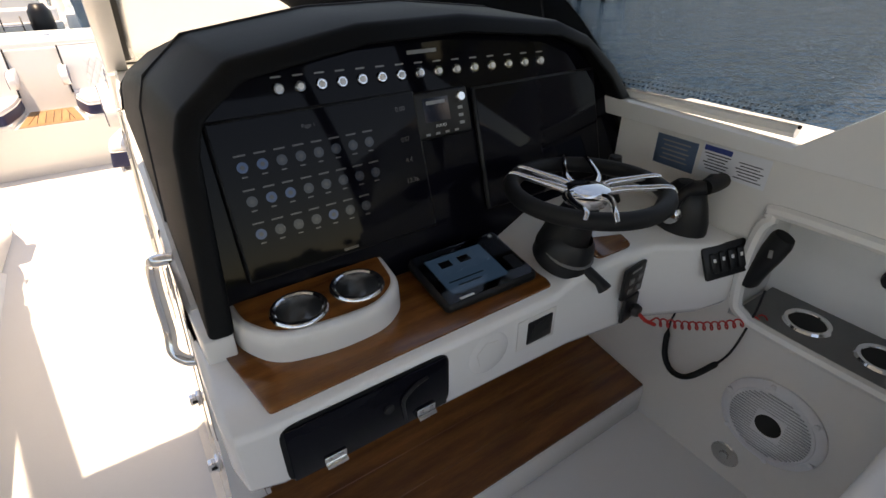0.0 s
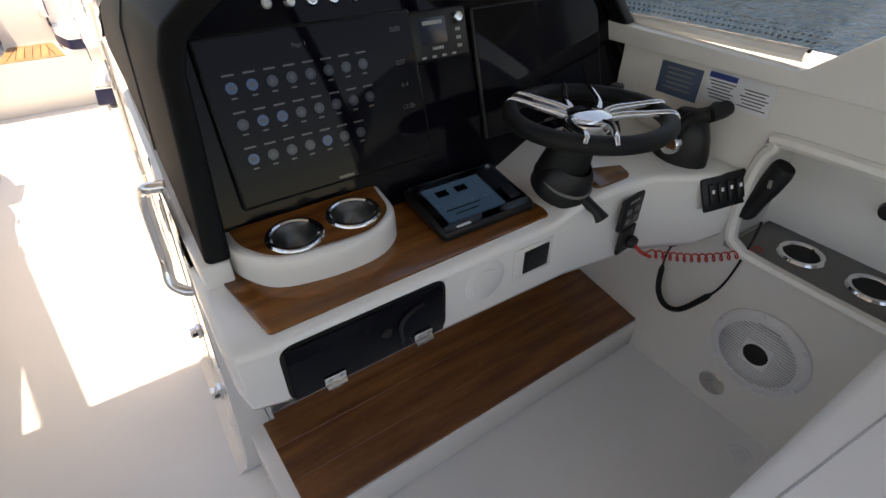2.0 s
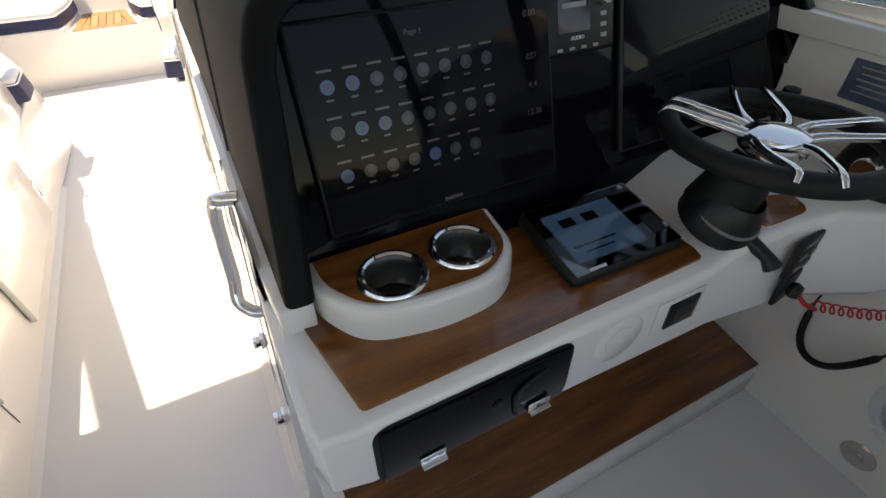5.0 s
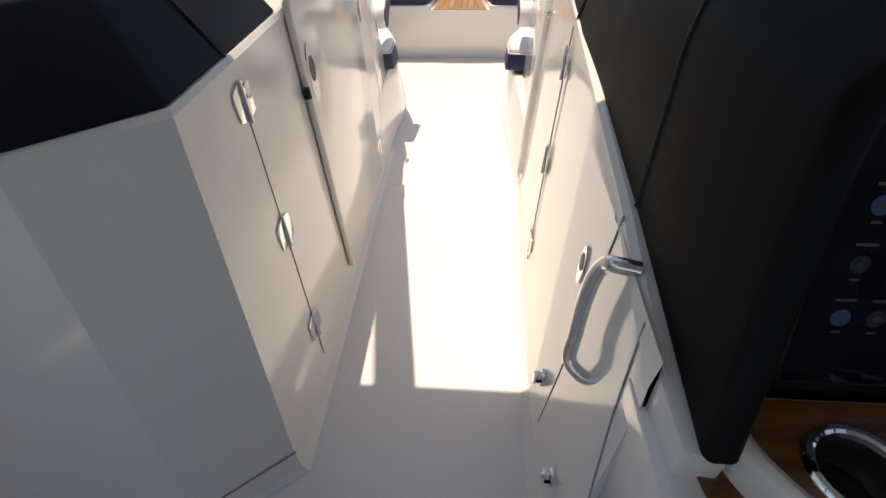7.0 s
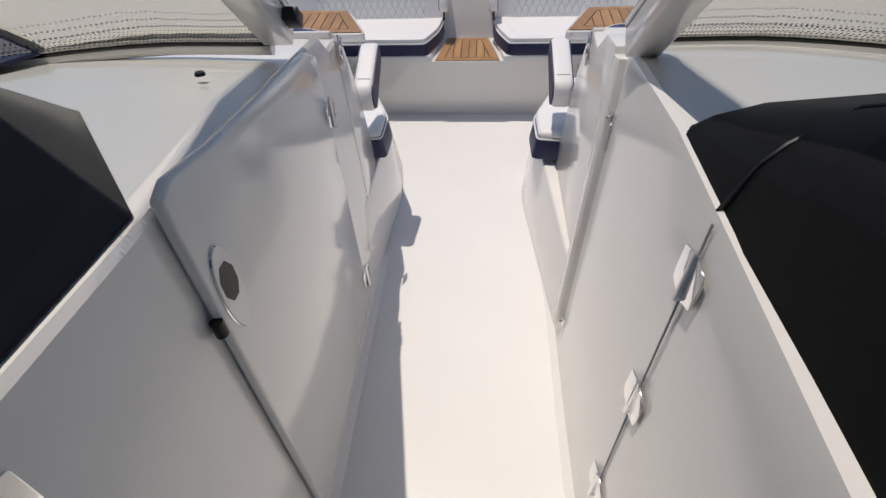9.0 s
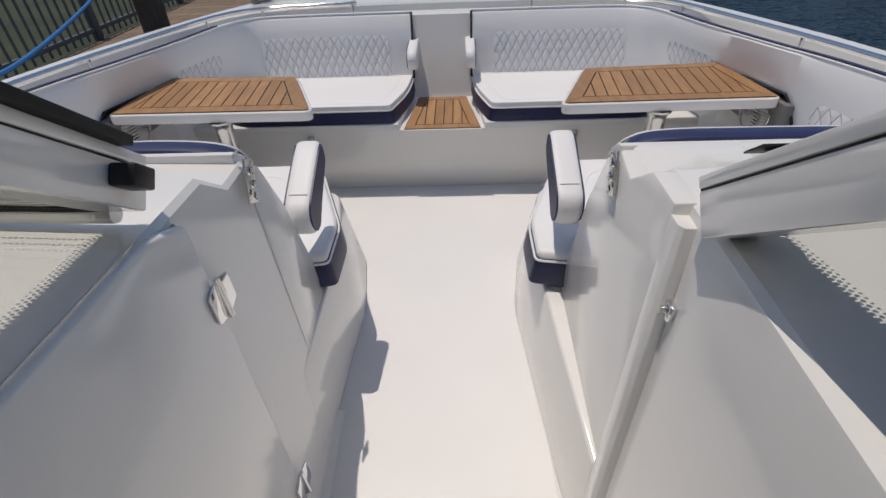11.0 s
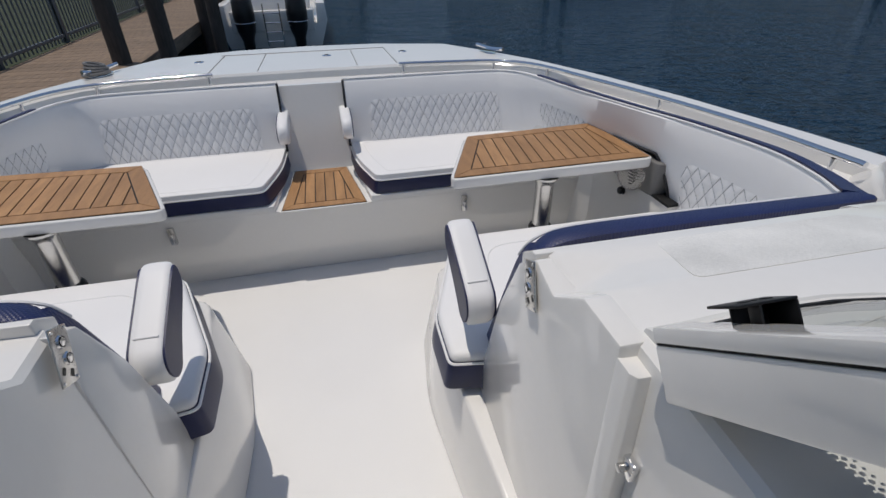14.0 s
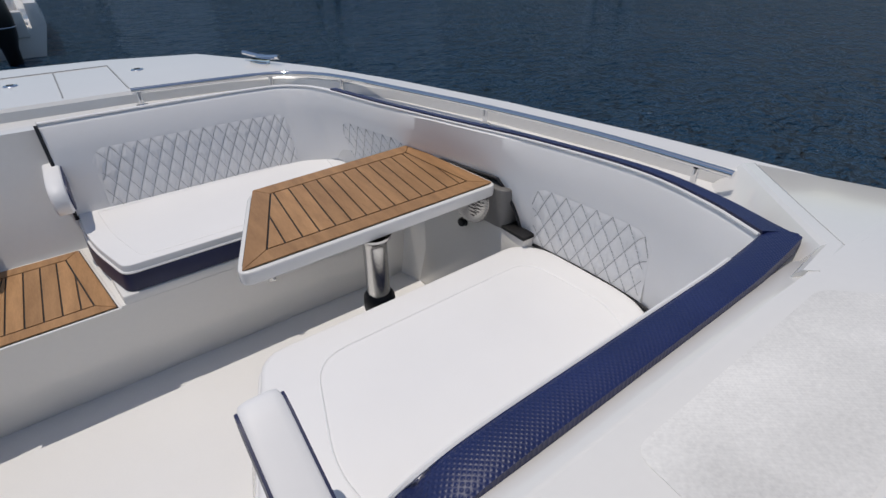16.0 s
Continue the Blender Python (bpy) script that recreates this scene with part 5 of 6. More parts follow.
def build_counter_fittings():
    g = thing("glove_box", (0.64, -1.294, 0.56), "dark smoked acrylic glove box door on steel hinges", "glove box")
    F = (0, 0, 1)
    part("box_door", plate((0.636, -1.2925, 0.6235), (1, 0, 0), F, 0.318, 0.126, 0.006, 0.002, 2), SCREEN, g, "smoked black door")
    part("box_frame", moved(prism(round_poly([(-0.168, -0.07), (0.168, -0.07), (0.168, 0.07), (-0.168, 0.07)], 0.03, 5), 0, 0.002, 0.0006, 1), Matrix.Translation((0.636, -1.2915, 0.6235)) @ Matrix.Rotation(radians(90), 4, "X")), RUBBER, g, "black rubber frame")
    part("box_lock", lathe([(0.0, 0.004), (0.010, 0.004), (0.011, 0.0)], (0.665, -1.2985, 0.625), (0, -1, 0), 16), BLACK, g, "black lock")
    part("box_pull", tube(smooth_path([(0.70, -1.299, 0.575), (0.695, -1.302, 0.63), (0.72, -1.302, 0.655), (0.75, -1.299, 0.66)], 4), 0.004, 8), BLACK, g, "moulded finger pull")
    for x in (0.553, 0.745):
        h = part("hinge", plate((x, -1.299, 0.563), (1, 0, 0), F, 0.042, 0.024, 0.003, 0.001, 1, 0, 0.008), CHROME, g, "small chrome hinge")
        part("hinge_barrel", tube([(x - 0.02, -1.303, 0.560), (x + 0.02, -1.303, 0.560)], 0.0055, 8), CHROME, h)
        part("hinge_foot", plate((x, -1.2955, 0.551), (1, 0, 0), F, 0.03, 0.016, 0.003, 0.001, 1), CHROME, h)
        for dx in (-0.011, 0.011):
            part("screw", lathe([(0.0, 0.002), (0.004, 0.001), (0.0045, 0.0)], (x + dx, -1.302, 0.576), (0, -1, 0), 8), STEEL, h)
    o = thing("usb_socket", (1.04, -1.294, 0.62), "square black charging socket in the counter front", "socket")
    part("socket_trim", plate((1.038, -1.2925, 0.638), (1, 0, 0), F, 0.112, 0.082, 0.0025, 0.001, 2), CREAM, o, "cream backing plate")
    part("socket_face", plate((1.045, -1.2945, 0.638), (1, 0, 0), F, 0.072, 0.06, 0.005, 0.002, 2), BLACK, o)
    part("socket_flap", plate((1.045, -1.2995, 0.645), (1, 0, 0), F, 0.05, 0.03, 0.002, 0.001, 1), BLACK, o)
    r = thing("round_plate", (0.90, -1.294, 0.62), "flush round white inspection plate in the counter front", "plate")
    part("disc", lathe([(0.0, 0.0015), (0.05, 0.0012), (0.052, 0.0)], (0.905, -1.2925, 0.635), (0, -1, 0), 30), GELCOAT, r)
    part("hexagon", lathe([(0.032, 0.0022), (0.0335, 0.0022), (0.0335, 0.0012)], (0.905, -1.2925, 0.635), (0, -1, 0), 6), CREAM, r, "hexagonal key line")
    d = thing("engine_display", (0.98, -1.13, 0.713), "black engine display with a lit blue screen on the teak", "display")
    tilt = Vector((0, 0.985, 0.17)).normalized()
    ax = Vector((1, -0.02, 0)).normalized()
    c = Vector((0.974, -1.135, 0.717))
    body = part("display_case", plate(c, ax, tilt, 0.245, 0.172, 0.03, 0.012, 3), BLACK, d)
    n = ax.cross(tilt)
    part("display_screen", plate(c + n * 0.0298 + ax * -0.018, ax, tilt, 0.15, 0.115, 0.0008), glowing("engine screen blue", (0.10, 0.28, 0.62), 0.055), body, "lit blue-grey screen")
    part("display_cover", plate(c + n * 0.0304, ax, tilt, 0.232, 0.160, 0.001, 0.0004, 1), GLASS, body, "clear cover glass").visible_shadow = False
    for dx, dy, w, h in ((-0.05, 0.03, 0.03, 0.02), (0.0, 0.03, 0.03, 0.02), (-0.03, -0.025, 0.09, 0.003), (-0.03, -0.04, 0.06, 0.003)):
        part("screen_figure", plate(c + n * 0.0307 + ax * (dx - 0.005) + tilt * dy, ax, tilt, w, h, 0.0005), BLACK, body)
    part("maker_mark", plate(c + n * 0.0316 + ax * -0.07 + tilt * -0.076, ax, tilt, 0.035, 0.006, 0.0005), WHITE_PLASTIC, body, "white maker's mark")
    part("display_key", lathe([(0, 0.002), (0.005, 0.002), (0.006, 0.0)], c + n * 0.031 + ax * 0.1 + tilt * 0.07, n, 12), GREY, body)
    part("key_pad", plate(c + n * 0.0307 + ax * 0.092 + tilt * -0.03, ax, tilt, 0.03, 0.045, 0.002, 0.001, 1), BLACK, body)


def build_wheel():
    ob = thing("steering_wheel", (1.19, -1.235, 0.745), "black-rimmed steering wheel with polished steel spokes", "steering wheel")
    ax = Vector((0.03, 0.03, 1)).normalized()
    c = Vector((1.20, -1.242, 0.905))
    part("rim", torus(c + ax * 0.010, ax, 0.163, 0.0185, 56, 14), RUBBER, ob, "black padded rim")
    hub = part("hub", lathe([(0.0, 0.022), (0.030, 0.021), (0.048, 0.015), (0.052, 0.006), (0.052, -0.012), (0.046, -0.02), (0.0, -0.02)], c, ax, 36), CHROME, ob, "polished steel hub")
    u = (Vector((1, 0, 0)) - ax * ax.x).normalized()
    w = ax.cross(u)

    def spoke(a0, a1, r1=0.163, thick=0.0075, rise=0.012):
        a0, a1 = radians(a0), radians(a1)
        am = a0 + (a1 - a0) * 0.7
        p = [c + r * (math.cos(a) * u + math.sin(a) * w) + ax * h for r, a, h in ((0.040, a0, 0.006), (0.070, a0 + (a1 - a0) * 0.25, 0.014), (0.112, am, rise + 0.008), (r1, a1, 0.027), (0.178, a1, 0.016))]
        n = len(smooth_path(p, 4))
        part("spoke", tube(smooth_path(p, 4), [thick * (1.25 - 0.55 * i / (n - 1)) for i in range(n)], 10), CHROME, ob, "polished steel spoke")
    for a0, a1 in ((138, 146), (176, 162), (125, 97), (50, 78), (32, 13), (-8, -11), (212, 254), (300, 273)):
        spoke(a0 - 34, a1 - 34)
    part("column", tube(smooth_path([tuple(c - ax * 0.015), (1.188, -1.225, 0.83), (1.178, -1.205, 0.76)], 4), [0.036, 0.038, 0.041, 0.045, 0.049, 0.053, 0.056, 0.058, 0.06], 20), RUBBER, ob, "black steering column")
    part("column_boot", lathe([(0.0, 0.0), (0.072, 0.0), (0.072, 0.01), (0.066, 0.03), (0.056, 0.06), (0.045, 0.075)], (1.178, -1.215, 0.738), (0.05, -0.35, 1), 26), BLACK, ob, "black tilt boot")
    part("boot_band", torus((1.18, -1.228, 0.765), (0.1, -0.35, 1), 0.062, 0.004, 30, 8), GREYPLASTIC, ob, "grey band")
    part("tilt_lever", tube([(1.19, -1.27, 0.735), (1.20, -1.315, 0.715), (1.205, -1.33, 0.70)], [0.014, 0.012, 0.017], 10), BLACK, ob, "tilt lever")


def build_controls():
    t = thing("throttle", (1.52, -1.30, 0.75), "black engine throttle with a curved double lever", "throttle")
    part("throttle_body", loft([[(1.52 + a * math.cos(k * math.tau / 16), -1.285 + b * math.sin(k * math.tau / 16), z) for k in range(16)] for a, b, z in ((0.05, 0.075, 0.748), (0.05, 0.073, 0.775), (0.046, 0.062, 0.815), (0.038, 0.048, 0.85), (0.022, 0.028, 0.87))], True, True, 0.0), BLACK, t, "rounded black housing", 50)
    part("pivot", lathe([(0.0, 0.02), (0.022, 0.02), (0.026, 0.014), (0.026, 0.0)], (1.472, -1.29, 0.80), (-1, 0, 0), 20), CHROME, t, "polished pivot cap")
    for dx in (-0.052, 0.052):
        part("lever", tube(smooth_path([(1.52 + dx, -1.29, 0.80), (1.52 + dx, -1.30, 0.845), (1.52 + dx * 0.8, -1.315, 0.872), (1.52 + dx * 0.5, -1.345, 0.885)], 4), [0.012] * 5 + [0.014] * 4 + [0.018] * 4, 10), BLACK, t, "curved lever arm")
    part("grip", tube([(1.485, -1.345, 0.886), (1.52, -1.35, 0.888), (1.555, -1.345, 0.886)], 0.019, 12), RUBBER, t, "rubber grip")
    j = thing("joystick", (1.43, -1.10, 0.765), "short black joystick behind the wheel", "joystick")
    part("stick", lathe([(0.0, 0.13), (0.016, 0.125), (0.02, 0.10), (0.014, 0.05), (0.03, 0.01), (0.034, 0.0)], (1.47, -1.10, 0.765), (0, 0, 1), 18), BLACK, j)
    k = thing("ignition_panel", (1.33, -1.312, 0.6), "black ignition panel with push buttons", "switch panel")
    n = Vector((0.12, -1, 0)).normalized()
    r = Vector((1, 0.12, 0)).normalized()
    part("key_plate", plate((1.325, -1.3125, 0.672), r, (0, 0, 1), 0.088, 0.088, 0.012, 0.005, 2), BLACK, k)
    for a in (-0.018, 0.018):
        for b in (-0.016, 0.012):
            part("key_button", plate((1.325 + a, -1.3245 + a * 0.12, 0.668 + b), r, (0, 0, 1), 0.018, 0.015, 0.004, 0.0015, 1), GREYPLASTIC, k)
    part("key_legend", plate((1.325, -1.3245, 0.704), r, (0, 0, 1), 0.04, 0.006, 0.001), GREY, k)
    kill = part("kill_switch", plate((1.335, -1.3125, 0.585), r, (0, 0, 1), 0.066, 0.075, 0.012, 0.006, 2), BLACK, k, "kill switch")
    part("kill_knob", lathe([(0.0, 0.024), (0.014, 0.022), (0.018, 0.01), (0.014, 0.0)], (1.338, -1.3245, 0.585), n, 14), BLACK, kill)
    q = thing("rocker_switches", (1.55, -1.42, 0.67), "row of black rocker switches on the pod corner", "switch panel")
    up = Vector((0.0, 0.42, 0.91)).normalized()
    rr = Vector((1, -0.45, 0.05)).normalized()
    rr = (rr - up * rr.dot(up)).normalized()
    c = Vector((1.548, -1.408, 0.70))
    part("switch_plate", plate(c, rr, up, 0.118, 0.085, 0.012, 0.005, 2), BLACK, q)
    for i in range(4):
        part("rocker", plate(c + rr * (-0.036 + 0.024 * i) + rr.cross(up) * 0.011, rr, up, 0.018, 0.052, 0.008, 0.003, 2), BLACK, q)
        part("rocker_icon", plate(c + rr * (-0.036 + 0.024 * i) + rr.cross(up) * 0.0192 + up * 0.008, rr, up, 0.007, 0.009, 0.0006), WHITE_PLASTIC, q)
    # engine cut-off cord: a red coil from the kill switch to the niche
    cord = thing("lanyard", (1.4, -1.4, 0.53), "coiled red engine cut-off cord", "cord")
    pts = [Vector((1.338, -1.345, 0.578)), Vector((1.37, -1.36, 0.55))]
    a, b = Vector((1.385, -1.37, 0.55)), Vector((1.64, -1.52, 0.548))
    for i in range(241):
        s = i / 240
        p = a.lerp(b, s) + Vector((0, 0, -0.02 * math.sin(s * math.pi)))
        pts.append(p + 0.011 * Vector((0.3 * math.cos(s * 15 * math.tau), math.cos(s * 15 * math.tau) * 0.8, math.sin(s * 15 * math.tau))))
    part("coil", tube(pts, 0.0022, 6), RED, cord)
    part("cord_clip", tube([(1.335, -1.34, 0.588), (1.36, -1.356, 0.556), (1.385, -1.37, 0.54)], 0.005, 8), RED, cord, "red clip")


def build_niche():
    m = thing("radio_microphone", (1.63, -1.47, 0.66), "black handheld radio microphone hung in the niche", "microphone")
    part("mic_body", moved(loft([[(0.03 * math.cos(k * math.tau / 12) * a, 0.02 * math.sin(k * math.tau / 12), z) for k in range(12)] for a, z in ((0.55, -0.085), (0.8, -0.07), (0.85, -0.02), (1.05, 0.02), (1.1, 0.06), (0.9, 0.075))], True, True), Matrix.Translation((1.605, -1.478, 0.715)) @ Matrix.Rotation(radians(14), 4, "X") @ Matrix.Rotation(radians(60), 4, "Z")), BLACK, m, "", 50)
    part("mic_display", plate((1.585, -1.495, 0.745), (0.5, -0.85, 0), (0, 0.1, 1), 0.022, 0.02, 0.002), GREYPLASTIC, m)
    lead = smooth_path([(1.607, -1.50, 0.635), (1.60, -1.50, 0.56), (1.575, -1.49, 0.44), (1.55, -1.46, 0.37), (1.56, -1.41, 0.29), (1.57, -1.36, 0.27), (1.575, -1.325, 0.31), (1.585, -1.31, 0.40), (1.595, -1.312, 0.455)], 6)
    part("mic_lead", tube(lead, [0.003 if i < 16 or i > 40 else 0.0085 for i in range(len(lead))], 8), RUBBER, m, "black coiled lead")
    part("lead_gland", lathe([(0.0, 0.02), (0.012, 0.018), (0.016, 0.0)], (1.60, -1.312, 0.465), (-1, 0, 0), 12), BLACK, m)
    h = thing("cup_shelf", (1.70, -1.6, 0.53), "dark cup holder shelf in the side niche", "shelf")
    part("shelf_top", box(1.602, 1.798, -2.33, -1.455, 0.532, 0.548, 0.003), GREYPLASTIC, h, "dark grey shelf")
    for y in (-1.585, -1.745):
        r = part("cup_ring", lathe([(0.0, 0.001), (0.04, 0.001), (0.043, 0.005), (0.052, 0.006), (0.056, 0.0)], (1.70, y, 0.548), (0, 0, 1), 32), CHROME, h, "steel cup ring")
        part("cup_well", lathe([(0.0, 0.002), (0.041, 0.002)], (1.70, y, 0.548), (0, 0, 1), 28), RUBBER, r, "dark cup well")
    k = thing("hook_knob", (1.8, -1.66, 0.69), "round black knob on the niche back", "knob")
    part("knob", lathe([(0.0, 0.035), (0.02, 0.033), (0.024, 0.02), (0.014, 0.008), (0.024, 0.0)], (1.80, -1.68, 0.70), (-1, 0, 0), 18), BLACK, k)
    for y in (-1.457, -1.623, -1.80):
        sc = thing("rim_screw", (1.598, y, 0.87), "small screw head in the niche rim", "screw", "niche screws")
        part("head", lathe([(0.0, 0.004), (0.006, 0.003), (0.008, 0.0)], (1.60, y, 0.872 - 0.03), (-1, 0, 0), 10), STEEL, sc)
    s = thing("helm_speaker", (1.6, -1.63, 0.29), "round white marine loudspeaker with a slotted grille", "speaker")
    c, n = (1.60, -1.633, 0.288), (-1, 0, 0)
    part("speaker_frame", lathe([(0.128, 0.0), (0.128, 0.006), (0.118, 0.014), (0.108, 0.016), (0.104, 0.012), (0.104, 0.004)], c, n, 40), WHITE_PLASTIC, s, "white frame")
    part("grille", lathe([(0.0, 0.016), (0.03, 0.018), (0.075, 0.016), (0.104, 0.011), (0.104, 0.004)], c, n, 40), WHITE_PLASTIC, s, "white grille")
    part("dust_cap", lathe([(0.0, 0.021), (0.028, 0.0205), (0.034, 0.017)], c, n, 28), RUBBER, s, "black centre")
    for k in range(-11, 12):
        z = k * 0.0085
        w = math.sqrt(max(0.0, 0.098 ** 2 - z * z))
        if w < 0.02:
            continue
        for y0, y1 in (((-w, -0.036), (0.036, w)) if abs(z) < 0.036 else ((-w, w),)):
            if y1 - y0 > 0.01:
                part("slot", box(1.5805 + abs(z) * 0.03, 1.5835 + abs(z) * 0.03, -1.633 + y0, -1.633 + y1, 0.288 + z - 0.0011, 0.288 + z + 0.0011), SLOT, s)
    for k in range(6):
        a = math.tau * k / 6 + 0.3
        part("lug", lathe([(0.0, 0.018), (0.007, 0.017), (0.009, 0.0)], (1.60, -1.633 + 0.118 * math.cos(a), 0.288 + 0.118 * math.sin(a)), n, 10), WHITE_PLASTIC, s)
    d = thing("floor_drain", (1.6, -1.56, 0.06), "round stainless courtesy light low on the wall", "light fitting")
    part("drain_ring", lathe([(0.0, 0.006), (0.012, 0.008), (0.014, 0.004), (0.036, 0.004), (0.04, 0.0)], (1.60, -1.567, 0.085), (-1, 0, 0), 26), STEEL, d)
    d2 = thing("deck_ring", (1.5, -1.75, 0.0), "small white drain ring in the floor", "drain")
    part("ring", lathe([(0.0, 0.001), (0.018, 0.001), (0.022, 0.005), (0.03, 0.004), (0.034, 0.0)], (1.52, -1.735, 0.0), (0, 0, 1), 22), WHITE_PLASTIC, d2)
    p = thing("capacity_plate", (1.6, -1.17, 0.9), "small blue metal capacity plate on the wall", "sign")
    part("plate_face", plate((1.5995, -1.185, 0.898), (0, -1, 0), (0, 0, 1), 0.118, 0.08, 0.002, 0.0008, 1), BLUEPLATE, p)
    for i in range(5):
        part("print_line", plate((1.5972, -1.185, 0.925 - i * 0.012), (0, -1, 0), (0, 0, 1), 0.08 - 0.012 * (i % 2), 0.0035, 0.0004), GREY, p)
    l = thing("warning_label", (1.6, -1.33, 0.88), "white printed warning label with a blue heading", "sign")
    part("label_sheet", plate((1.5995, -1.338, 0.912), (0, -1, 0), (0, 0, 1), 0.165, 0.072, 0.0012), PAPER, l)
    part("label_heading", plate((1.5981, -1.295, 0.937), (0, -1, 0), (0, 0, 1), 0.07, 0.013, 0.0004), surface("blue print", (0.03, 0.06, 0.25), 0.5), l)
    for col, y in ((0, -1.297), (1, -1.378)):
        for i in range(6):
            part("print_line", plate((1.5981, y, 0.924 - i * 0.0075), (0, -1, 0), (0, 0, 1), 0.066 - 0.01 * ((i + col) % 3), 0.0025, 0.0004), INK, l)


def build_footrest():
    ob = thing("footrest", (1.0, -1.1, 0.0), "varnished teak footrest step under the helm counter", "footrest")
    part("riser", prism([(0.375, -0.97), (0.40, -1.285), (1.60, -1.285), (1.60, -0.97)], 0.0005, [0.155, 0.112, 0.112, 0.155], 0.01, 2), GELCOAT, ob, "white moulded step body")
    w = [-0.985, -1.082, -1.181, -1.278]
    for i in range(3):
        y0, y1 = w[i], w[i + 1] + 0.0
        xl = 0.418 + 0.006 * i
        z0, z1 = 0.1545 - (w[0] - y0) * 0.14, 0.1545 - (w[0] - y1) * 0.14
        part("board", prism([(xl, y0), (xl + 0.006, y1), (1.597, y1), (1.597, y0)], [z0, z1, z1, z0], [z0 + 0.008, z1 + 0.008, z1 + 0.008, z0 + 0.008], 0.0012, 1), GLOSS_TEAK, ob, "varnished teak board")


def build_helm_seat():
    ob = thing("helm_seat", (1.2, -2.1, 0.0), "white vinyl helm seat with a stitched edge", "seat")
    plan = round_poly([(0.72, -1.838), (1.24, -1.845), (1.56, -1.85), (1.56, -2.35), (0.72, -2.35)], [0.06, 0.05, 0.05, 0.05, 0.05], 4)
    part("seat_cushion", prism(plan, 0.53, 0.682, 0.04, 4), VINYL, ob, "white vinyl cushion", 60)
    inner = shrink_plan(plan, 0.06)
    part("stitching", tube([(x, y, 0.6825) for x, y in inner + inner[:1]], 0.0018, 5), STITCH, ob, "grey stitched seam")
    part("seat_base", prism([(0.85, -1.98), (1.5, -1.98), (1.5, -2.35), (0.85, -2.35)], 0.0, 0.54, 0.02, 2), GELCOAT, ob, "white moulded base")


build_hood()
build_instruments()
build_counter()
build_counter_fittings()
build_wheel()
build_controls()
build_niche()
build_footrest()
build_helm_seat()

# ---------- walkway ----------
WALL_OUT = Vector((-1, 0, 0.065)).normalized()
WALL_UP = Vector((0.065, 0, 1)).normalized()


def wall_point(y, z, off=0.0, s=1):
    """A place on a console wall, off metres into the walkway."""
    return Vector((wall_x(y, z, s), y, z)) + WALL_OUT * off


def seam(name, pts, s, r=0.0022, material=None):
    bm = tube([wall_point(y, z, 0.0005, s) for y, z in pts], r, 5)
    setting(name, bm, material or GREY, "thin dark seam of a door panel in the white wall", "seam", 40, s)


def build_hinge(y, z, s, size, base, owner):
    """Two leaves and a pin, a part of the wall or door that carries them."""
    w, h = 0.034 * size, 0.070 * size
    leaves = []
    for sg in (-1, 1):
        pts = round_poly([(0.0, -h / 2), (w, -h / 2 + 0.012), (w, h / 2 - 0.012), (0.0, h / 2)], 0.004, 2)
        a = [wall_point(y + sg * p[0], z + p[1], base + 0.001, s) for p in pts]
        leaves.append(loft([a, [q + WALL_OUT * 0.0045 for q in a]], True, True, 0.0012, 2))
    k = part("door_hinge", join(*leaves), CHROME, owner, "polished stainless steel door hinge", s=s)
    part("hinge_pin", tube([wall_point(y, z - h / 2 - 0.003, base + 0.006, s), wall_point(y, z + h / 2 + 0.003, base + 0.006, s)], 0.0055, 10), CHROME, k, s=s)


def build_flush_latch(y, z, s, size=1.0, base=0.0):
    ob = thing("flush_latch", tuple(wall_point(y, z, base, s)), "oval stainless flush latch with a black finger pull", "latch", "door latches", "", s)
    oval = [wall_point(y + 0.025 * size * math.sin(k * math.tau / 24), z + 0.066 * size * math.cos(k * math.tau / 24), base + 0.0008, s) for k in range(24)]
    part("latch_plate", loft([oval, [p + WALL_OUT * 0.004 for p in oval]], True, True), CHROME if size < 0.9 else GELCOAT, ob, "rounded latch plate")
    pull = [wall_point(y + 0.020 * size * math.sin(k * math.tau / 8 + 0.39), z + 0.012 * size + 0.03 * size * math.cos(k * math.tau / 8 + 0.39), base + 0.0045, s) for k in range(8)]
    part("finger_pull", loft([pull, [p + WALL_OUT * 0.0012 for p in pull]], True, True), BLACK, ob, "black finger pull")
    part("latch_ring", tube(oval + oval[:1], 0.002, 5), CHROME, ob, "steel rim")


DOOR = 0.024


def build_walkway_door():
    """The walk-through door, folded flat against the port console."""
    ob = thing("walkway_door", (0.34, 0.35, 0.06), "white fibreglass walkway door folded back against the port console", "door", s=-1)
    outline = [(-0.05, 0.07), (0.66, 0.07), (0.69, 0.93), (0.60, 0.965), (0.10, 0.985), (-0.03, 1.0), (-0.065, 0.985), (-0.066, 0.93)]
    a = [wall_point(y, z, 0.003, -1) for y, z in outline]
    part("door_panel", loft([a, [p + WALL_OUT * (DOOR - 0.003) for p in a]], True, True, 0.008, 3), GELCOAT, ob, "", 32)
    part("bolt", tube([wall_point(-0.07, 0.735, 0.016, -1), wall_point(-0.07, 0.765, 0.016, -1)], 0.011, 10), BLACK, ob, "black latch bolt")
    part("hinge_line", tube([wall_point(0.665, 0.08, 0.003, -1), wall_point(0.69, 0.93, 0.003, -1)], 0.003, 6), GREY, ob, "dark gap at the hinge side")
    return ob


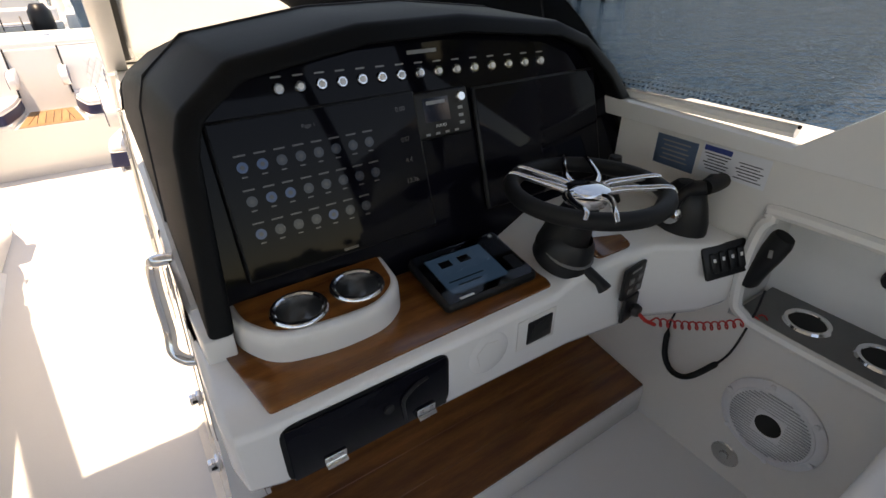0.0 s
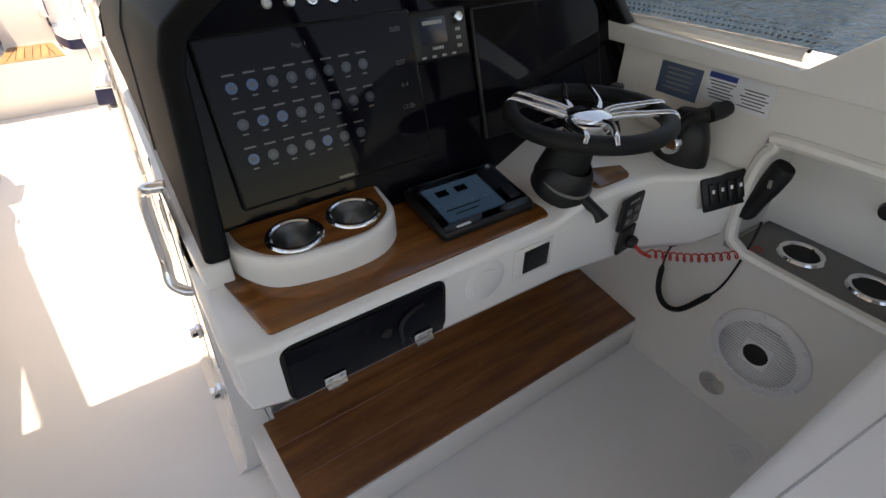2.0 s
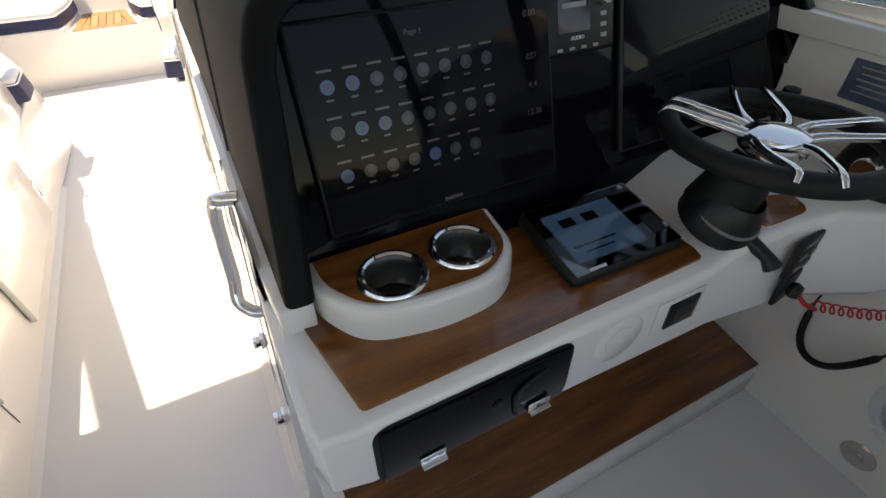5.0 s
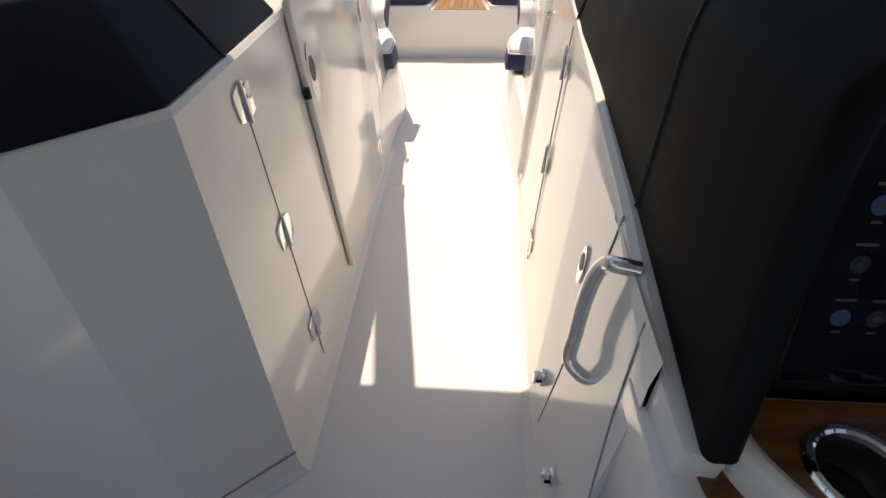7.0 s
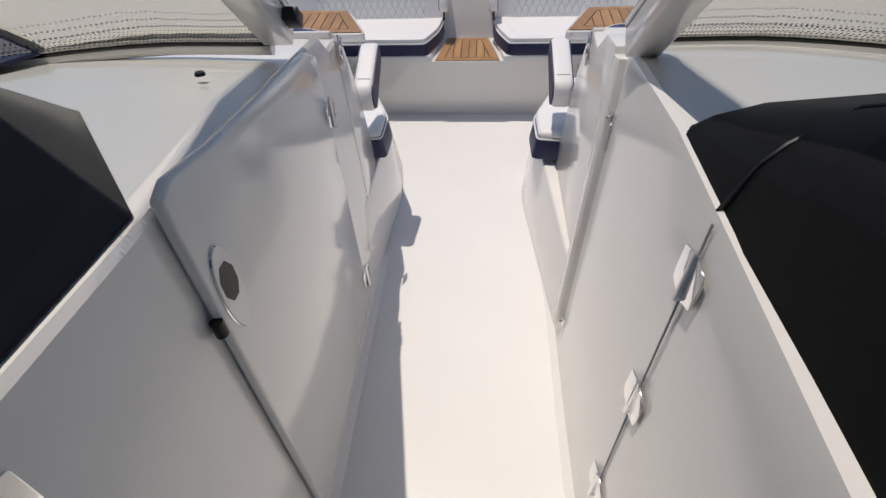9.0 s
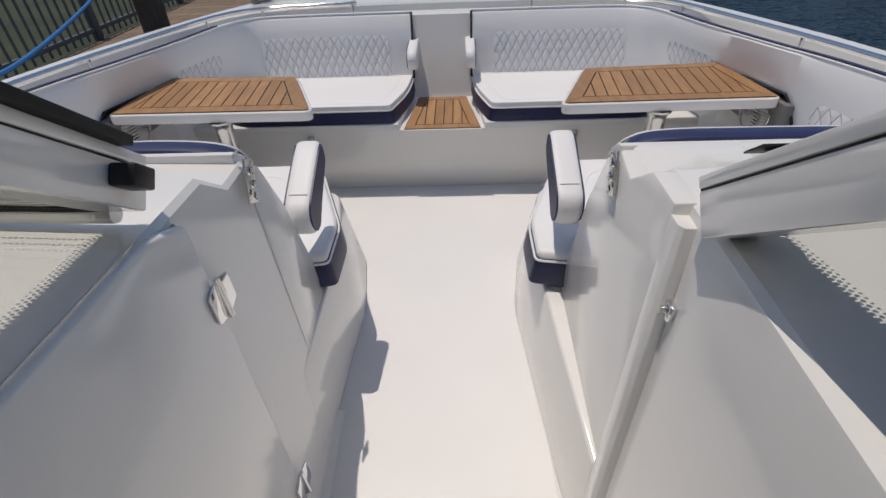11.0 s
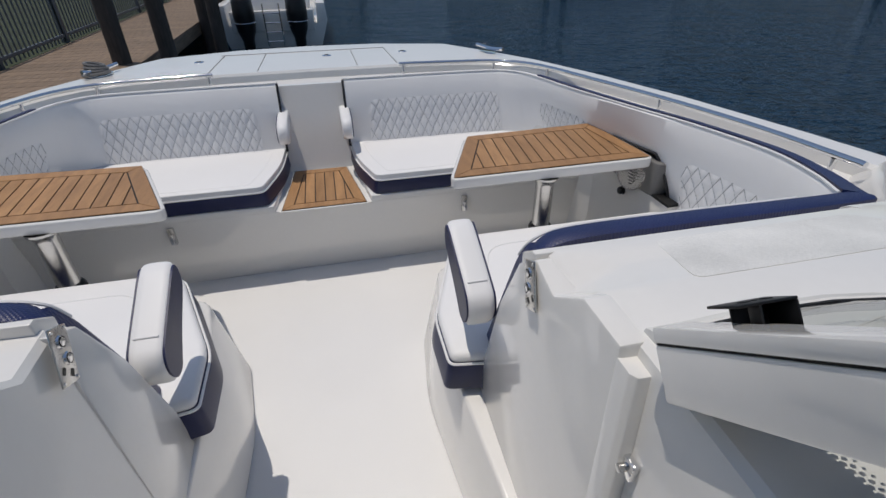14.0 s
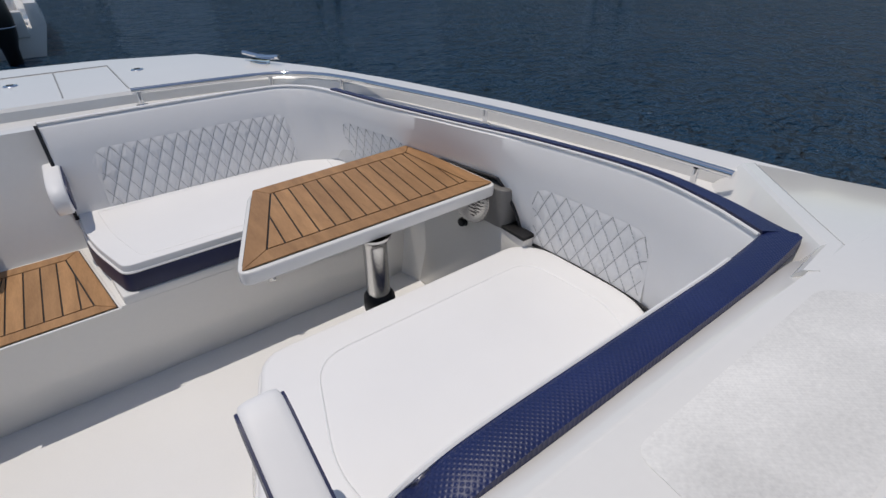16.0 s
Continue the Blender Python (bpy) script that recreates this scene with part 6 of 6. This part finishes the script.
def build_strip():
    ob = thing("door_stop", (0.36, 0.6, 0.1), "white upright door stop strip on the starboard console wall", "trim strip")
    rings = []
    for z in (0.10, 0.92):
        y = 0.585 + (z - 0.1) * 0.13
        rings.append([wall_point(y - 0.022, z, -0.01), wall_point(y - 0.022, z, 0.02), wall_point(y - 0.012, z, 0.028), wall_point(y + 0.018, z, 0.028), wall_point(y + 0.024, z, -0.01)])
    part("strip", loft(rings, True, True, 0.002, 2), GELCOAT, ob, "", 32)
    for y, z in ((0.545, 0.125), (0.645, 0.78)):
        c = part("catch", plate(wall_point(y, z, 0.001), (0, -1, 0), WALL_UP, 0.03, 0.03, 0.012, 0.003, 2), CHROME, ob, "small steel catch")
        part("catch_pin", lathe([(0.0, 0.012), (0.006, 0.011), (0.007, 0.0)], wall_point(y, z, 0.012), WALL_OUT, 10), STEEL, c)


def build_handle():
    ob = thing("grab_bar", (0.40, -0.8, 0.48), "bent stainless steel grab handle on the console wall", "handle")
    pts = smooth_path([wall_point(-0.835, 0.805, -0.01), wall_point(-0.825, 0.803, 0.022), wall_point(-0.803, 0.785, 0.03), wall_point(-0.785, 0.74, 0.034), wall_point(-0.778, 0.66, 0.034), wall_point(-0.785, 0.59, 0.033), wall_point(-0.802, 0.545, 0.036), wall_point(-0.822, 0.525, 0.014), wall_point(-0.828, 0.52, -0.01)], 5)
    part("bar", tube(pts, 0.0135, 14), CHROME, ob)


def build_latch(y, z):
    ob = thing("push_latch", tuple(wall_point(y, z)), "chrome push latch low on the console wall", "latch", "console push latches")
    part("latch_base", plate(wall_point(y, z, 0.0), (0, -1, 0), WALL_UP, 0.03, 0.042, 0.014, 0.004, 2), CHROME, ob)
    part("latch_tongue", plate(wall_point(y, z, 0.013), (0, -1, 0), WALL_UP, 0.024, 0.03, 0.02, 0.005, 2), CHROME, ob)
    part("latch_slot", plate(wall_point(y, z, 0.010), (0, -1, 0), WALL_UP, 0.032, 0.006, 0.016, 0.001, 1), BLACK, ob)


PORT_HOOD = [
    [(0.362, -0.072, 0.967), (0.346, -0.655, 0.967), (0.525, -0.835, 0.967), (1.62, -0.86, 0.967), (1.62, 0.26, 0.967), (0.66, 0.26, 0.967)],
    [(0.366, -0.076, 0.975), (0.352, -0.650, 0.975), (0.530, -0.825, 0.975), (1.62, -0.85, 0.975), (1.62, 0.24, 0.985), (0.67, 0.24, 0.985)],
    [(0.487, -0.055, 1.108), (0.50, -0.52, 1.115), (0.60, -0.63, 1.115), (1.62, -0.65, 1.115), (1.62, 0.12, 1.11), (0.72, 0.10, 1.11)],
]


def build_port_hood():
    ob = thing("port_dash_hood", (-1.0, -0.2, 0.935), "dark navy vinyl hood with a sewn seam on the port console", "dash hood", s=-1)
    part("hood_shell", loft(PORT_HOOD, True, True, 0.008, 3), surface("dark navy leather", (0.006, 0.007, 0.012), 0.5, 0, 0.3, 3, 350, 0.3, 0, 0.08, dist=0.0008, spec=0.15), ob, "", 40)
    part("seam", tube([(0.352, -0.412, 0.968), (0.358, -0.41, 0.976), (0.494, -0.35, 1.113), (1.0, -0.33, 1.117), (1.6, -0.33, 1.117)], 0.0035, 6), PIPING, ob, "black sewn seam")


def build_dash_patch():
    """Flat dark navy shape with rounded corners on the port dash top, and a small drain cap."""
    ob = thing("dash_cover", (-1.2, 0.62, 0.935), "dark navy rounded shape on the white port dash top", "cover", s=-1)
    part("cover", prism(round_poly([(0.98, 0.64), (1.6, 0.56), (1.6, 0.36), (1.05, 0.46)], 0.06, 4), 0.963, 0.975, 0.005, 3), NAVY_PLAIN, ob)
    part("dash_cap", lathe([(0.0, 0.008), (0.01, 0.007), (0.012, 0.0)], (0.52, 0.45, 0.966), (0, 0, 1), 12), BLACK, WALL_PORT, "small black cap", s=-1)


def build_port_locker():
    pts = [(0.29, -0.772, 0.06), (0.487, -0.942, 0.06), (1.6, -0.967, 0.06)]
    setting("trim_port_seam", tube(pts, 0.003, 5), GREY, "thin seam at the foot of the port console", "seam", 40, -1)
    ob = thing("locker_catch", (-0.93, -0.96, 0.06), "small chrome catch low on the port console", "latch", s=-1)
    part("catch", box(0.905, 0.945, -0.985, -0.945, 0.05, 0.085, 0.006), CHROME, ob)


seam("trim_door_seam_port_aft", [(-0.445, 0.06), (-0.43, 0.45), (-0.415, 0.92)], -1)
seam("trim_door_seam_starboard_fwd", [(-0.03, 0.12), (-0.01, 0.45), (0.01, 0.91)], 1)
seam("trim_door_seam_starboard_aft", [(-0.735, 0.83), (-0.715, 0.60), (-0.68, 0.30), (-0.65, 0.07)], 1)
seam("trim_door_seam_starboard_side", [(-0.925, 0.79), (-0.955, 0.60), (-1.0, 0.42)], 1)
for y, z in ((-0.418, 0.875), (-0.43, 0.535), (-0.443, 0.195)):
    build_hinge(y, z, -1, 1.25, 0.0, WALL_PORT)
for y, z in ((0.004, 0.815), (-0.005, 0.515), (-0.02, 0.195)):
    build_hinge(y, z, 1, 1.25, 0.0, WALL_STARBOARD)
door = build_walkway_door()
for y, z in ((0.69, 0.775), (0.668, 0.19)):
    build_hinge(y, z, -1, 1.15, DOOR, door)
build_flush_latch(-0.62, 0.62, 1, 0.75)
build_strip()
build_handle()
build_latch(-0.60, 0.20)
build_latch(-0.858, 0.19)
build_port_hood()
build_dash_patch()
build_port_locker()


build_flush_latch(-0.015, 0.785, -1, 1.25, DOOR)

# ---------- dock, moored boats and the far shore ----------
def build_dock():
    dock = thing("dock", (-3.6, 10, -0.1), "weathered timber dock walkway along the harbour edge", "dock")
    for i in range(150):
        y = -6 + i * 0.25
        part("dock_board", box(-4.35, -2.62, y, y + 0.24, -0.14, -0.10), DOCKWOOD, dock)
    part("edge_beam", box(-2.64, -2.56, -6, 31.5, -0.34, -0.09, 0.006), DOCKWOOD, dock, "edge beam")
    part("bearer", box(-4.3, -4.1, -6, 31.5, -0.5, -0.142), DOCKWOOD, dock)
    part("bearer", box(-3.0, -2.8, -6, 31.5, -0.5, -0.142), DOCKWOOD, dock)
    random.seed(4)
    for x, y, r in ((-3.83, 6.8, 0.17), (-2.83, 8.7, 0.125), (-2.33, 9.25, 0.125), (-2.1, 12.5, 0.13), (-2.45, 13.2, 0.13), (-2.45, 15.8, 0.13), (-2.45, 18.5, 0.13), (-2.45, 22, 0.13)):
        p = thing("piling", (x, y, -0.7), "weathered round timber mooring piling", "piling", "dock pilings")
        part("shaft", tube([(x, y, -1.2), (x + 0.01, y, 0.2), (x, y, 1.65)], [r * 1.05, r, r * 0.97], 14), PILE, p)
        part("cap", lathe([(0.0, 0.05), (r * 0.6, 0.035), (r * 1.02, 0.0), (r, -0.04)], (x, y, 1.65), (0, 0, 1), 14), FENCE, p, "grey conical cap")
    fence = thing("railing", (-4.45, 10, -0.1), "grey metal picket railing behind the dock", "railing")
    for z in (0.0, 0.85):
        part("rail", box(-4.48, -4.44, -6, 31, z - 0.02, z + 0.03, 0.004), FENCE, fence)
    for i in range(250):
        y = -5 + i * 0.14
        part("picket", box(-4.47, -4.45, y, y + 0.022, -0.1, 0.85), FENCE, fence)
    for i in range(16):
        part("railing_post", box(-4.50, -4.42, -5 + i * 2.3, -4.92 + i * 2.3, -0.12, 0.95, 0.006), FENCE, fence)
    setting("ground", box(-80, -4.36, -60, 90, -0.9, -0.13), GRASS, "rough green lawn behind the dock", "ground")
    rope = thing("mooring_rope", (-2.3, 4, 0.6), "blue mooring rope tied round a piling", "rope")
    part("rope_line", tube(smooth_path([(-1.70, 1.60, 0.81), (-2.1, 2.6, 0.70), (-2.9, 4.6, 0.72), (-3.5, 6.1, 0.90), (-3.69, 6.66, 0.98)], 6), 0.012, 8), ROPE, rope)
    for k in range(3):
        part("rope_turn", torus((-3.83, 6.8, 0.96 + 0.035 * k), (0.05, 0.02, 1), 0.182, 0.018, 28, 8), ROPE, rope)
    coil = thing("rope_coil", (-1.10, 3.29, 0.80), "grey mooring line coiled on the foredeck cleat", "rope")
    for k in range(4):
        part("rope_turn", torus((-1.08 - 0.008 * (k % 2), 3.29 + 0.01 * k, 0.812 + 0.013 * k), (0.1 * (k - 1), 0.08, 1), 0.062 - 0.006 * k, 0.008, 24, 6), GREYPLASTIC, coil)


def build_boat(name, m, label, outboards=2, length=7.0, beam=2.5):
    ob = thing(name, (0, 0, 0), label, "boat", "moored boats")
    ORIGIN[ob] = Vector((0, 0, 0))
    h = beam / 2
    st = [(0.0, 1.0, 0.0), (0.3, 1.0, 0.0), (0.65, 0.94, 0.05), (0.88, 0.55, 0.18), (1.0, 0.05, 0.3)]
    rings = []
    for t, w, lift in st:
        y = t * length
        rings.append([(-h * w * 0.8, y, -0.15), (-h * w, y, 0.55 + lift), (-h * w * 0.97, y, 0.92 + lift), (-h * w * 0.82, y, 0.92 + lift), (-h * w * 0.8, y, 0.5 + lift * 0.5), (h * w * 0.8, y, 0.5 + lift * 0.5), (h * w * 0.82, y, 0.92 + lift), (h * w * 0.97, y, 0.92 + lift), (h * w, y, 0.55 + lift), (h * w * 0.8, y, -0.15)])
    part("hull", loft(rings, True, True, 0.015, 2), GELCOAT, ob, "white fibreglass hull")
    part("transom_well", box(-h * 0.75, h * 0.75, -0.05, 0.25, 0.35, 0.8, 0.03, 2), GELCOAT, ob, "white transom")
    part("seat", box(-h * 0.7, h * 0.7, 0.5, 1.0, 0.5, 1.05, 0.06, 3), VINYL, ob, "white stern seat")
    part("console", box(-0.5, 0.5, 2.2, 3.1, 0.5, 1.5, 0.08, 3), GELCOAT, ob, "white centre console")
    part("screen", prism([(-0.5, 3.05), (0.5, 3.05), (0.45, 2.95), (-0.45, 2.95)], 1.5, 1.9, 0.02, 2), SCREEN, ob, "dark windscreen")
    for sx in (-1, 1):
        part("top_leg", tube([(sx * 0.7, 2.2, 0.6), (sx * 0.7, 2.4, 2.5)], 0.03, 8), STEEL, ob)
        part("top_leg", tube([(sx * 0.7, 3.2, 0.6), (sx * 0.7, 3.0, 2.5)], 0.03, 8), STEEL, ob)
    part("top", box(-0.95, 0.95, 1.7, 3.5, 2.5, 2.58, 0.03, 2), GELCOAT, ob, "white hardtop")
    for k in range(outboards):
        x = (k - (outboards - 1) / 2) * 1.15
        e = part("outboard", loft([[(x + a * math.cos(q * math.tau / 14), -0.38 + b * math.sin(q * math.tau / 14), z) for q in range(14)] for a, b, z in ((0.10, 0.14, -0.3), (0.13, 0.18, 0.25), (0.2, 0.3, 0.45), (0.235, 0.34, 0.75), (0.22, 0.32, 1.05), (0.13, 0.2, 1.2))], True, True), BLACK, ob, "black outboard engine", 60)
        part("cowl_band", tube([(x + 0.238 * math.cos(q * math.tau / 20), -0.38 + 0.345 * math.sin(q * math.tau / 20), 0.62) for q in range(21)], 0.012, 6), STEEL, e, "silver band")
    part("boarding_ladder", join(*[tube([(-0.18, -0.12, 0.75 - 0.2 * k), (0.18, -0.12, 0.75 - 0.2 * k)], 0.014, 6) for k in range(4)], *[tube([(sx * 0.18, -0.12, 0.95), (sx * 0.18, -0.12, 0.05)], 0.014, 6) for sx in (-1, 1)]), CHROME, ob, "steel boarding ladder")
    ob.matrix_basis = m
    return ob


def build_far():
    rng = random.Random(7)
    setting("backdrop", loft([[(95 * math.cos(a), 95 * math.sin(a), z) for a in [math.tau * k / 90 for k in range(91)]] for z in (-1.0, 0.9)], False, False), STONE, "low pale sea wall round the far harbour", "sea wall")
    bm = bmesh.new()
    crown = []
    for k in range(240):
        a = math.tau * k / 240
        r = 104 + rng.uniform(-4, 6)
        h = rng.uniform(2.0, 6.0)
        w = rng.uniform(2.0, 4.5)
        for j in range(4):
            c = Vector((r * math.cos(a) + rng.uniform(-2, 2), r * math.sin(a) + rng.uniform(-2, 2), 0.5 + h * (0.3 + 0.2 * j)))
            q = w * (1.1 - 0.18 * j)
            vs = [bm.verts.new(c + Vector((q * math.cos(t) * math.sin(p), q * math.sin(t) * math.sin(p), q * 0.7 * math.cos(p))) * rng.uniform(0.75, 1.15)) for p in (0.5, 1.4, 2.3) for t in [math.tau * i / 7 for i in range(7)]]
            for b in range(2):
                for i in range(7):
                    bm.faces.new((vs[b * 7 + i], vs[b * 7 + (i + 1) % 7], vs[(b + 1) * 7 + (i + 1) % 7], vs[(b + 1) * 7 + i]))
            bm.faces.new(vs[:7])
    tagged(setting("far_trees", bm, HEDGE, "distant line of dark green trees", "trees"), kind="stuff")


build_dock()
boat = build_boat("moored_boat", pose(-1.0, 13.4, -0.75), "white centre-console boat with two black outboards at the dock")
copy_thing(boat, pose(10.5, 22.5, -0.75, 0, 0, -75))
for x, y, r in ((22, 17, -60), (-9, 34, 40), (-3.5, 27, 10), (-15, 44, 80), (4, 46, -85)):
    copy_thing(boat, pose(x, y, -0.75, 0, 0, r))
build_far()
